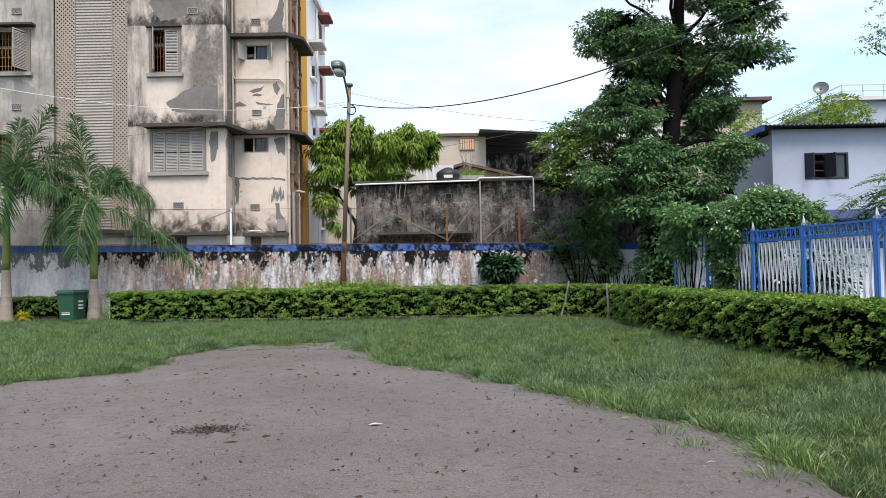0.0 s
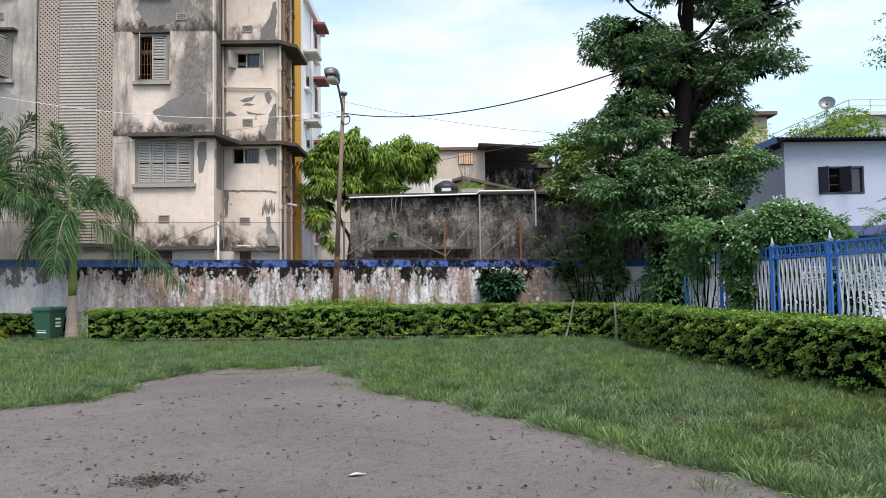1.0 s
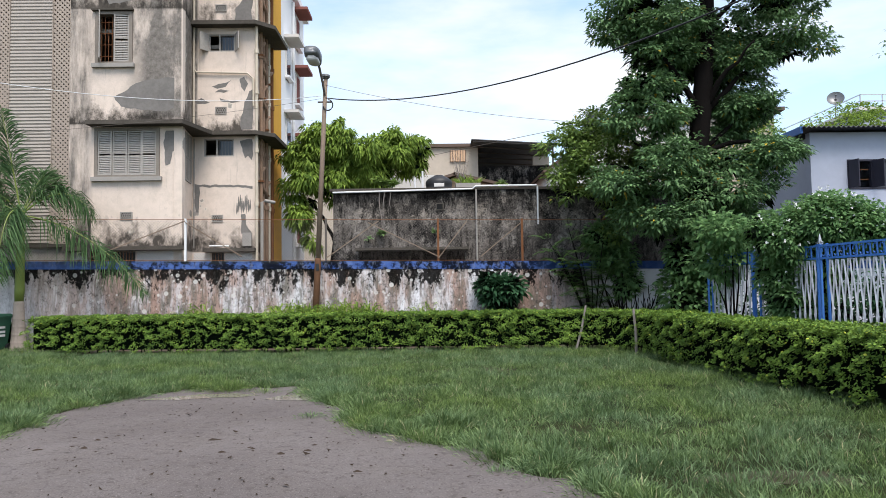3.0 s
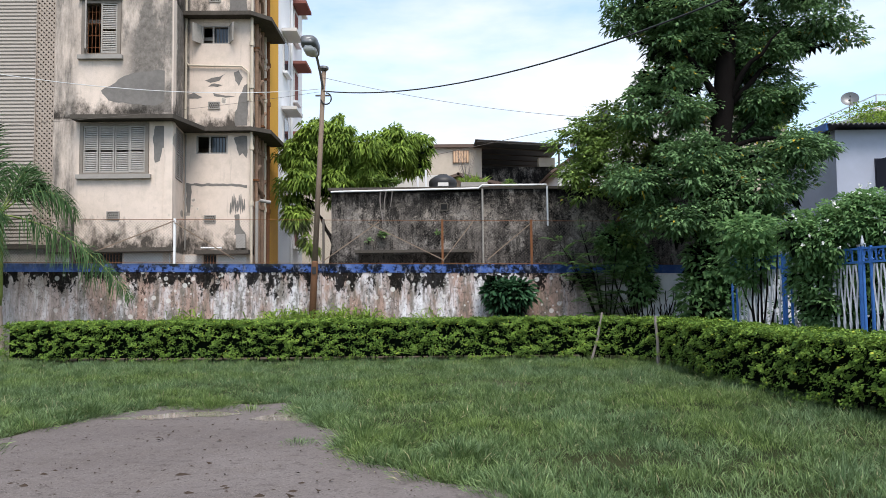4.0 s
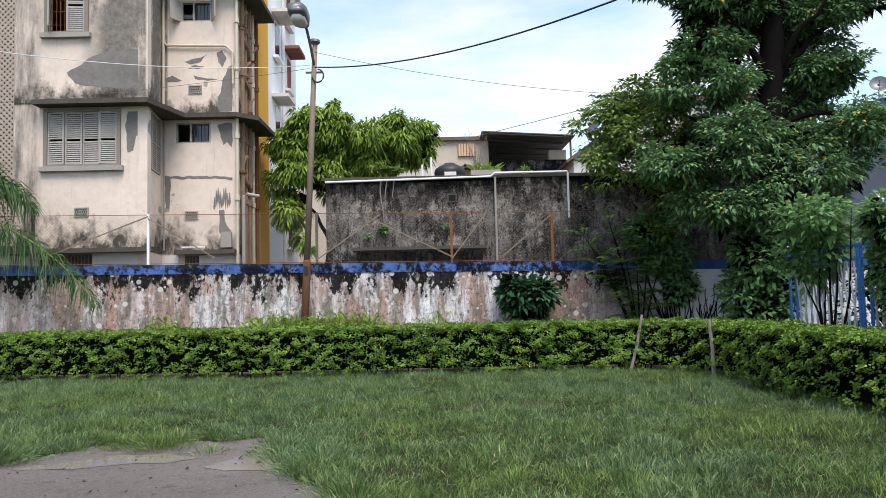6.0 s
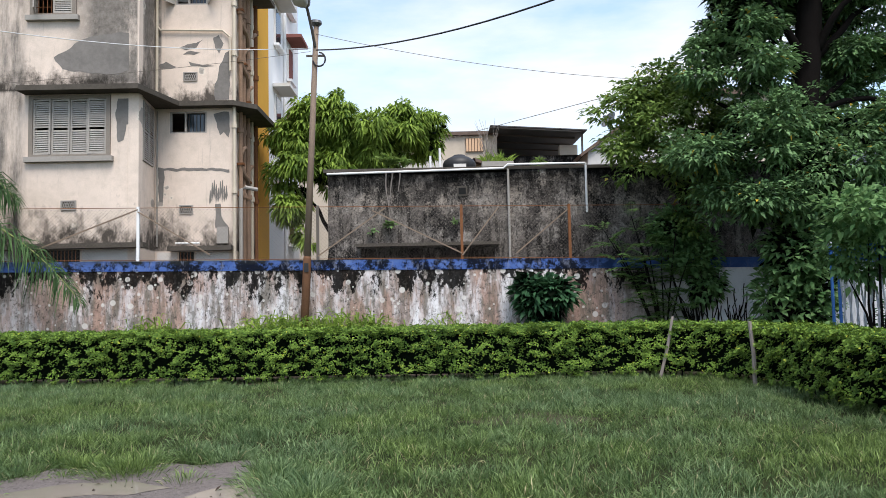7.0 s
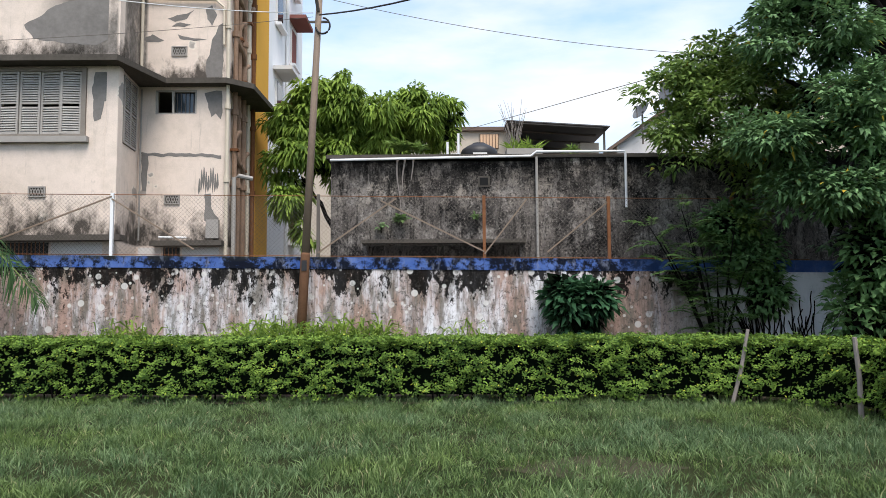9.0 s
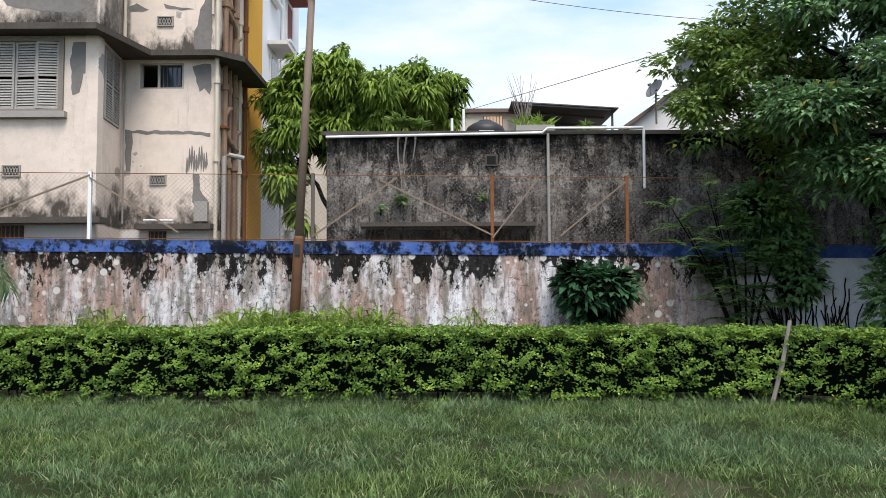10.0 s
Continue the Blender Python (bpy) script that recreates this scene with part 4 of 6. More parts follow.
part("body", Geo().tube([(0.25, 28.6, 4.66 + a) for a, _ in zt], [b for _, b in zt], 20), "black", tank, smooth=True)
part("marking", Geo().box(0.08, 0.42, 28.13, 28.135, 4.98, 5.1), "pale", tank, "pale lettering as a bar")
pl = thing("planter", (1.15, 26.75, 4.66), "grey concrete planter box with spiky grass", "planter")
g = Geo()
g.box(0.75, 1.55, 26.55, 26.6, 4.66, 4.86).box(0.75, 1.55, 26.9, 26.95, 4.66, 4.86).box(0.75, 0.8, 26.6, 26.9, 4.66, 4.86).box(1.5, 1.55, 26.6, 26.9, 4.66, 4.86).box(0.8, 1.5, 26.6, 26.9, 4.66, 4.82)
part("box", g, "concrete", pl)
q = np.stack([RNG.uniform(0.82, 1.48, 90), RNG.uniform(26.62, 26.88, 90), np.full(90, 4.82)], 1)
part("plant", Geo().leaves(q, unit(90) * [0.7, 0.5, 0.2] + [0, 0, 0.6], [[0, 1, 0]] * 90, RNG.uniform(0.25, 0.55, 90), 0.03, 0.1, 0.2), "mango_leaf", pl)
for x in (-0.55, -0.3):
    solid("standpipe", Geo().tube([(x, 27.2, 4.65), (x, 27.2, 5.15 if x < -0.5 else 5.35)], 0.03), "pvc", "white plastic standpipe on the roof", "pipe", origin=(x, 27.2, 4.65))

# ---- far house with a tin canopy ----
fh = thing("far_house", (1, 45, 0), "cream weathered house with a tin canopy on its terrace", "building")
part("wall", Geo().box(-8, 2.75, 45, 52, 0, 9.6), "cream", fh)
part("cornice", Geo().box(-0.2, 2.9, 44.8, 52, 9.6, 9.78), "tile", fh)
win = part("window", Geo().box(1.15, 2.05, 44.93, 44.998, 8.75, 9.45), "timber_brown", fh)
for i in range(6):
    part("slat", Geo().box(1.18 + i * 0.145, 1.29 + i * 0.145, 44.89, 44.928, 8.77, 9.43), "peach", win, "faded orange slat")
part("terrace_wall", Geo().box(2.76, 9, 45, 45.3, 0, 8.5), "mould", fh)
part("terrace_wall", Geo().box(2.76, 9, 52, 52.2, 0, 8.9), "mould", fh)
part("terrace_pier", Geo().box(5.9, 6.8, 44.9, 45.4, 8.5, 9.0), "cream", fh)
part("terrace_floor", Geo().box(2.76, 9, 45.3, 52, 7.2, 7.4), "concrete", fh)
part("canopy_roof", Geo().add([(2.3, 43.4, 9.75), (7.0, 43.4, 9.45), (6.8, 51.5, 9.35), (2.3, 51.5, 9.55), (2.3, 43.4, 9.70), (7.0, 43.4, 9.40), (6.8, 51.5, 9.30), (2.3, 51.5, 9.5)], [(0, 1, 2, 3), (7, 6, 5, 4), (0, 4, 5, 1), (1, 5, 6, 2), (2, 6, 7, 3), (3, 7, 4, 0)]), "tin", fh, "dark tin canopy")
for y in np.linspace(43.5, 51, 6):
    part("purlin", Geo().bar((2.4, y, 9.66 - (y - 43.4) * 0.025), (6.7, y, 9.37 - (y - 43.4) * 0.012), 0.07), "galv", fh)
for x, y in ((2.9, 51), (6.9, 44.2), (5.5, 51)):
    part("canopy_post", Geo().bar((x, y, 7.3), (x, y, 9.35), 0.09), "galv", fh)
bt = thing("tree", (5.2, 58, 0), "green treetop seen under the tin canopy", "tree")
part("trunk", Geo().tube([(5.2, 58, 0), (5.2, 58, 9.4)], [0.3, 0.08], 6), "bark", bt)
CANOPY_TREE = bt
# low tiled roofs in front of it
lh = thing("low_house", (2, 36, 0), "low peach house with an old sloping roof", "building")
part("wall", Geo().add([(0.6, 36, 0), (5.8, 36, 0), (5.8, 36, 5.4), (1.2, 36, 6.55), (0.6, 36, 6.3), (0.6, 40, 0), (5.8, 40, 0), (5.8, 40, 5.4), (1.2, 40, 6.55), (0.6, 40, 6.3)], [(0, 1, 2), (0, 2, 3), (0, 3, 4), (1, 6, 7), (1, 7, 2), (0, 4, 9), (0, 9, 5), (5, 7, 6), (5, 8, 7), (5, 9, 8)]), "peach", lh)
part("roof", Geo().bar((1.0, 37.9, 6.62), (6.1, 37.9, 5.4), 4.6, 0.12).bar((1.1, 37.9, 6.6), (-1.2, 37.9, 5.9), 4.6, 0.12), "tile", lh)
wl_ = solid("terrace_wall_white", Geo().box(-3.2, 0.55, 34, 34.3, 0, 6.3).box(-3.2, -3.0, 34.3, 38, 0, 6.3), "pale", "pale low terrace wall behind the outhouse", "wall")

# ---- pale blue house ----
bh = thing("pale_blue_house", (14, 25.6, 0), "pale blue limewashed house with a tin roof", "house")
part("wall", holed(Geo(), 11.6, 21, 0, 6.15, [(12.72, 14.25, 4.38, 5.3)], 25.6, 25.85), "lilac", bh)
part("wall", Geo().box(11.602, 11.85, 25.85, 30, 0, 6.0), "lilac", bh)
part("wall", Geo().box(11.85, 21, 29.8, 30, 0, 6.0), "lilac", bh)
part("wall", Geo().box(20.8, 21, 25.85, 29.8, 0, 6.0), "lilac", bh)
# corrugated sheet, one wave every 15 cm
cx = np.arange(11.15, 21.6, 0.0375)
wave = 0.03 * np.sin((cx - 11.15) / 0.15 * 2 * np.pi)
v = [p for x, w in zip(cx, wave) for p in ((x, 25.1, 6.22 + w), (x, 30.6, 6.34 + 0.043 * (x - 11.2) + w))]
v += [(x, y, z - 0.012) for x, y, z in v]
m, k = len(cx), 2 * len(cx)
f = [(2 * i, 2 * i + 2, 2 * i + 3, 2 * i + 1) for i in range(m - 1)] + [(k + 2 * i + 1, k + 2 * i + 3, k + 2 * i + 2, k + 2 * i) for i in range(m - 1)]
f += [(2 * i, k + 2 * i, k + 2 * i + 2, 2 * i + 2) for i in range(m - 1)] + [(0, 1, k + 1, k)]
g = Geo().add(v, f)
part("roof", g, "tin", bh, "dark corrugated tin roof")
part("fascia", Geo().box(11.12, 11.19, 25.2, 30.6, 6.05, 6.26), "blue", bh)
f = Geo()
for a, b, c, d in ((12.72, 12.79, 4.38, 5.3), (14.18, 14.25, 4.38, 5.3), (13.45, 13.52, 4.44, 5.24), (12.79, 14.18, 5.24, 5.3), (12.79, 14.18, 4.38, 4.44)):
    f.box(a, b, 25.58, 25.7, c, d)
win = part("window", f, "timber_dark", bh, "dark timber window with open leaves")
part("pane", Geo().box(13.52, 14.18, 25.66, 25.67, 4.44, 5.24), "glass", win)
for x, a in ((12.76, -78), (13.48, -70)):
    part("window_leaf", Geo().box(x, x + 0.4, 25.54, 25.575, 4.42, 5.26, hinge(x, 25.56, a)), "timber_dark", win)
part("bars", Geo().bar((12.79, 25.72, 4.7), (14.18, 25.72, 4.7), 0.02).bar((12.79, 25.72, 5.0), (14.18, 25.72, 5.0), 0.02), "rust", win)
aw = solid("tarpaulin_awning", Geo().add([(11.9, 24.0, 2.9), (16, 24.0, 2.9), (16, 25.59, 3.3), (11.9, 25.59, 3.3), (11.9, 24.0, 2.86), (16, 24.0, 2.86), (16, 25.59, 3.26), (11.9, 25.59, 3.26)], [(0, 1, 2, 3), (7, 6, 5, 4), (0, 4, 5, 1), (1, 5, 6, 2), (2, 6, 7, 3), (3, 7, 4, 0)]), "tarp", "blue tarpaulin awning on the pale blue house", "awning")

# ---- more distant houses ----
db = thing("distant_house", (28, 44, 0), "distant pale blue house with a roof railing", "house")
part("wall", holed(Geo(), 23.2, 40, 0, 10.7, [(25.6, 26.5, 8.6, 9.6)], 42, 42.3), "lilac", db)
part("wall", Geo().box(23.2, 23.5, 42.3, 52, 0, 10.7), "lilac", db)
part("wall", Geo().box(23.5, 40, 51.7, 52, 0, 10.7), "lilac", db)
part("roof", Geo().box(22.9, 40.3, 41.7, 52.3, 10.7, 10.9), "pale", db)
for z in (11.25, 11.6):
    part("rail", Geo().bar((23.1, 41.9, z), (40, 41.9, z), 0.05).bar((23.1, 41.9, z), (23.1, 52, z), 0.05), "silver", db)
for x in np.arange(23.1, 40, 1.2):
    part("rail_post", Geo().bar((x, 41.9, 10.9), (x, 41.9, 11.6), 0.05), "silver", db)
part("window", Geo().box(25.6, 26.5, 42.1, 42.15, 8.6, 9.6), "maroon", db)
bb = thing("distant_house", (16, 46, 0), "distant buff house behind the tree", "house")
part("wall", Geo().box(13, 19.4, 44, 50, 0, 11.2), "cream", bb)
part("roof", Geo().box(12.6, 19.8, 43.5, 50.4, 11.2, 11.4), "tile", bb)
gb = thing("distant_house", (9, 34, 0), "distant white gabled roof beyond the outhouse", "house")
part("wall", Geo().add([(5.0, 34, 0), (11, 34, 0), (11, 34, 8.3), (8.0, 34, 8.6), (5.0, 34, 6.5), (5.0, 40, 0), (11, 40, 0), (11, 40, 8.3), (8, 40, 8.6), (5, 40, 6.5)], [(0, 1, 2), (0, 2, 3), (0, 3, 4), (0, 4, 9), (0, 9, 5), (1, 6, 7), (1, 7, 2), (5, 7, 6), (5, 8, 7), (5, 9, 8)]), "pale", gb)
part("roof", Geo().bar((4.7, 37, 6.35), (8.1, 37, 8.75), 6.4, 0.1).bar((8.0, 37, 8.72), (11.2, 37, 8.4), 6.4, 0.1), "tile", gb)


def dish_aerial(x, y, z, r, face):
    t = thing("satellite_dish", (x, y, z - r - 0.7), "grey satellite dish on a roof mast", "satellite dish")
    m = Matrix.Translation((x, y, z)) @ Vector(face).to_track_quat("Z", "Y").to_matrix().to_4x4()
    rings, seg, v, f = 5, 20, [], []
    for k in range(rings + 1):
        a = k / rings
        for j in range(seg):
            v.append(m @ Vector((r * a * math.cos(j * 2 * math.pi / seg), r * a * math.sin(j * 2 * math.pi / seg), 0.35 * r * a * a)))
    for k in range(rings):
        for j in range(seg):
            f.append((k * seg + j, k * seg + (j + 1) % seg, (k + 1) * seg + (j + 1) % seg, (k + 1) * seg + j))
    part("reflector", Geo().add([p[:] for p in v], f), "lamp_shell", t, smooth=True)
    part("mast", Geo().tube([(x, y + 0.05, z - r - 0.7), (x, y + 0.05, z - 0.02)], 0.03), "galv", t)
    part("feed_arm", Geo().bar((m @ Vector((0, -r * 0.9, 0.3 * r)))[:], (m @ Vector((0, 0, r * 0.9)))[:], 0.025), "galv", t)
    part("feed_horn", Geo().bar((m @ Vector((0, -0.03, r * 0.85)))[:], (m @ Vector((0, 0.02, r * 1.02)))[:], 0.08), "lamp_shell", t)


dish_aerial(23.3, 44.6, 12.02, 0.46, (-0.5, -1, 0.5))
dish_aerial(5.75, 33.6, 7.5, 0.32, (-0.8, -0.4, 0.5))
dish_aerial(6.9, 33.8, 8.3, 0.6, (-0.9, -0.3, 0.3))


# ---- lamp post and wires ----
lp = thing("street_lamp", (-3.42, 24.7, 0), "tall rusty brown lamp post with a grey lamp head", "street lamp")
LX = lambda z: -3.45 + 0.05 * z
part("pole", Geo().tube([(LX(0), 24.75, 0), (LX(2.4), 24.72, 2.4), (LX(2.45), 24.72, 2.45)], [0.095, 0.09, 0.08], 12), "pole_rust", lp, smooth=True)
part("pole", Geo().tube([(LX(2.44), 24.72, 2.44), (LX(5), 24.7, 5), (LX(7.75), 24.65, 7.75)], [0.078, 0.07, 0.06], 12), "pole", lp, smooth=True)
part("cap", Geo().tube([(LX(7.7), 24.65, 7.68), (LX(7.7), 24.65, 7.74), (LX(7.8), 24.65, 7.8)], [0.07, 0.13, 0.12], 12), "lamp_shell", lp)
part("arm", Geo().tube([(LX(7.2), 24.6, 7.2), (LX(7.2) - 0.03, 24.4, 7.5), (LX(7.2) - 0.08, 24.15, 7.85), (LX(7.2) - 0.12, 23.95, 8.0)], 0.035, 8), "galv", lp)
hx = LX(7.2) - 0.18


def shell(sections, seg=16):
    """Rounded-box rings (x, y, z, half width, half height) closed at both ends."""
    v, f = [], []
    for x, y, z, w, h in sections:
        for k in range(seg):
            c, s = math.cos(2 * math.pi * k / seg), math.sin(2 * math.pi * k / seg)
            v.append((x + w * math.copysign(abs(c) ** 0.55, c), y, z + h * math.copysign(abs(s) ** 0.7, s)))
    m = len(sections)
    for i in range(m - 1):
        f += [(i * seg + k, i * seg + (k + 1) % seg, (i + 1) * seg + (k + 1) % seg, (i + 1) * seg + k) for k in range(seg)]
    for e, o in ((0, 1), (m - 1, -1)):
        f += [(e * seg, e * seg + k, e * seg + k + 1, e * seg + k + 1) for k in range(1, seg - 1)][::o]
    return Geo().add(v, f)


part("lamp_head", shell([(hx + 0.06, 24.16, 7.96, 0.06, 0.05), (hx + 0.03, 24.1, 8.0, 0.14, 0.10), (hx, 23.9, 8.07, 0.21, 0.16), (hx - 0.03, 23.65, 8.13, 0.22, 0.16), (hx - 0.05, 23.5, 8.16, 0.19, 0.12), (hx - 0.06, 23.44, 8.17, 0.08, 0.05)]), "lamp_shell", lp, "grey rounded lamp housing", True)
part("lens", shell([(hx + 0.02, 24.02, 7.9, 0.08, 0.04), (hx, 23.88, 7.92, 0.16, 0.08), (hx - 0.03, 23.66, 7.98, 0.17, 0.08), (hx - 0.05, 23.54, 8.03, 0.08, 0.04)]), "pale", lp, "pale glass lamp bowl", True)
part("bracket", Geo().bar((LX(7) - 0.2, 24.66, 7.0), (LX(7) + 0.2, 24.66, 7.0), 0.04), "galv", lp)
part("cable_loop", Geo().tube([(LX(7) + 0.1 + 0.14 * math.sin(a), 24.6, 6.9 + 0.16 * math.cos(a)) for a in np.linspace(0, 4.5, 12)], 0.02, 6), "black", lp)
part("sticker", Geo().box(LX(2.3) - 0.05, LX(2.3) + 0.05, 24.62, 24.625, 2.1, 2.3), "black", lp)


def wire_line(name, fn, r, m, label):
    solid(name, Geo().tube([fn(s) for s in np.linspace(0, 1, 40)], r, 5), m, label, "cable")


def power(s):
    s = 2.2 * s
    return (-3.05 + 6.906 * s, 24.5 - 8.522 * s, 7.078 - 2.996 * s + 1.787 * s * s)


wire_line("overhead_cable", power, 0.016, "black", "black overhead cable slung from the lamp post")
wire_line("overhead_wire", lambda s: (-3.2 - 11.49 * s, 24.65 - 9.85 * s, 7.18 - 0.34 * s - 3.55 * s * (1 - s)), 0.009, "pvc", "thin pale wire from the lamp post")
wire_line("overhead_wire", lambda s: (-3.2 - 11.9 * s, 24.65 - 4.46 * s, 7.1 - 2.12 * s - 0.985 * s * (1 - s)), 0.005, "galv", "thin grey wire from the lamp post")
wire_line("overhead_wire", lambda s: (-3.1 + 8.98 * s, 24.6 + 0.22 * s, 7.49 - 1.2 * s - 0.96 * s * (1 - s)), 0.006, "galv", "thin wire from the lamp post to the tree")
wire_line("overhead_wire", lambda s: (-0.26 + 7.25 * s, 36.4 - 12.9 * s, 7.5 - 0.94 * s), 0.010, "galv", "wire between the far houses and the tree")

# ---- clipped hedge ----
FRONT = [(-10.35, 22.25), (-8.0, 21.75), (-5.0, 21.4), (-2.0, 21.3), (1.0, 21.15), (3.0, 21.05), (3.85, 20.75), (4.42, 20.05), (4.5, 19.2), (4.45, 17.5), (4.65, 14.3), (5.05, 12.0), (5.5, 9.3), (6.1, 5.5), (6.8, 2.0)]


def along(points, n):
    """n even places on a polyline and the normals to its left."""
    p = np.array(points, float)
    d = np.r_[0, np.cumsum(np.linalg.norm(np.diff(p, axis=0), axis=1))]
    s = np.linspace(0, d[-1], n)
    q = np.stack([np.interp(s, d, p[:, 0]), np.interp(s, d, p[:, 1])], 1)
    k = np.gradient(q, axis=0)
    for _ in range(6):
        k = (np.roll(k, 1, 0) + k + np.roll(k, -1, 0)) / 3
    k /= np.linalg.norm(k, axis=1)[:, None]
    return q, np.stack([-k[:, 1], k[:, 0]], 1), d[-1]


def lumps(p, freq, seed=0.0):
    return np.array([noise.noise((x * freq + seed, y * freq, z * freq)) for x, y, z in p])


def hedge(name, points, depth, height, per_metre, mat, label):
    root = thing(name, (*points[0], 0), label, "hedge")
    q, nrm, length = along(points, 700)
    # a solid core keeps light from passing straight through; its near-black is painted shade
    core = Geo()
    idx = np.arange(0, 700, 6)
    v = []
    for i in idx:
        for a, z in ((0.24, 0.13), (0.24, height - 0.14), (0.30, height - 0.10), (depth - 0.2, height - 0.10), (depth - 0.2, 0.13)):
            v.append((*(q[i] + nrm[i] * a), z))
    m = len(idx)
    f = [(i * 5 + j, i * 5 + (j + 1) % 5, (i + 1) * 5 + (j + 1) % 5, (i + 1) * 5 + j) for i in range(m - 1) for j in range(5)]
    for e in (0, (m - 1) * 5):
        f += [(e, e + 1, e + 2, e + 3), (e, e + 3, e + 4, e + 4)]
    part("woody_core", core.add(v, f), "core", root, "near-black solid core, shade between the leaves put into colour")
    stems = Geo()
    for i in range(int(length * 9)):
        j = RNG.integers(0, 700)
        b = q[j] + nrm[j] * RNG.uniform(0.12, depth - 0.15)
        o = RNG.normal(0, 0.06, 2)
        stems.tube([(*b, 0), (*(b + o * 0.3), 0.16), (*(b + o), 0.4)], [0.018, 0.012, 0.008], 4)
    part("stem", stems, "bark", root)["kind"] = "stuff"
    n = int(length * per_metre)
    j = RNG.integers(0, 700, n)
    u = RNG.uniform(0, 1, n)
    per = np.array([height, depth, height * 0.6])
    per = per / per.sum()
    face = np.where(u < per[0], 0, np.where(u < per[0] + per[1], 1, 2))
    w = RNG.uniform(0, 1, n)
    z = np.where(face == 1, height, 0.07 + (height - 0.07) * w ** 0.85)
    a = np.where(face == 0, 0.0, np.where(face == 1, depth * w, depth))
    out = np.zeros((n, 3))
    out[face == 0, :2] = -nrm[j[face == 0]]
    out[face == 2, :2] = nrm[j[face == 2]]
    out[face == 1, 2] = 1
    jit = RNG.uniform(-0.5, 0.5, n)[:, None] * (length / 700)
    base = np.concatenate([q[j] + nrm[j] * a[:, None] + np.stack([nrm[j][:, 1], -nrm[j][:, 0]], 1) * jit, z[:, None]], 1)
    # rounded shoulders and a lumpy skin with hollows
    edge = np.minimum(np.abs(height - z), np.where(face == 1, np.minimum(a, depth - a), 9))
    bump = lumps(base, 2.0) * 0.08 + lumps(base * [1, 1, 2.0], 4.6, 7) * 0.26
    thin = (bump < 0.004) & (face != 1) & (z < height - 0.16) & (RNG.uniform(0, 1, n) < 0.8)
    bump = np.where(face == 1, bump * 0.35, bump)
    base += out * (bump - 0.03 - np.abs(RNG.normal(0, 0.03, n)))[:, None]
    shoulder = (face == 0) & (z > height - 0.14)
    base[shoulder, :2] += nrm[j[shoulder]] * ((z[shoulder] - height + 0.14) ** 2 * 2)[:, None]
    rim = (face == 1) & (a < 0.14)
    base[rim, 2] -= (0.14 - a[rim]) ** 2 * 2
    ragged_low = (face != 1) & (z < 0.11 + 0.26 * lumps(base, 1.7, 3))
    keep = ~thin & ~(ragged_low & (RNG.uniform(0, 1, n) < 0.6))
    base, out = base[keep], out[keep]
    n = len(base)
    # leaves stand in whorls of four at the twig tips
    whorl = 4
    base, out = np.repeat(base, whorl, 0), np.repeat(out, whorl, 0)
    axis = np.repeat(unit(n) * 0.35, whorl, 0) + out * 0.5 + [0, 0, 0.55]
    axis /= np.linalg.norm(axis, axis=1)[:, None]
    n *= whorl
    ray = unit(n)
    ray -= axis * (ray * axis).sum(1)[:, None]
    ray /= np.linalg.norm(ray, axis=1)[:, None]
    way = ray + axis * 0.2 + out * 0.35 - np.array([0, 0, 0.1])
    part("foliage", Geo().leaves(base + ray * 0.008, way, axis + unit(n) * 0.25, RNG.uniform(0.032, 0.055, n), RNG.uniform(0.020, 0.033, n), 0.15), mat, root, "small yellow-green leaves")
    return root


hedge("hedge", FRONT, 0.95, 0.97, 2250, "hedge", "long clipped green hedge round the lawn")
hedge("hedge", [(-18, 25.0), (-15, 24.75), (-12.0, 24.5)], 0.3, 0.8, 1000, "hedge", "low dark hedge behind the green bin")


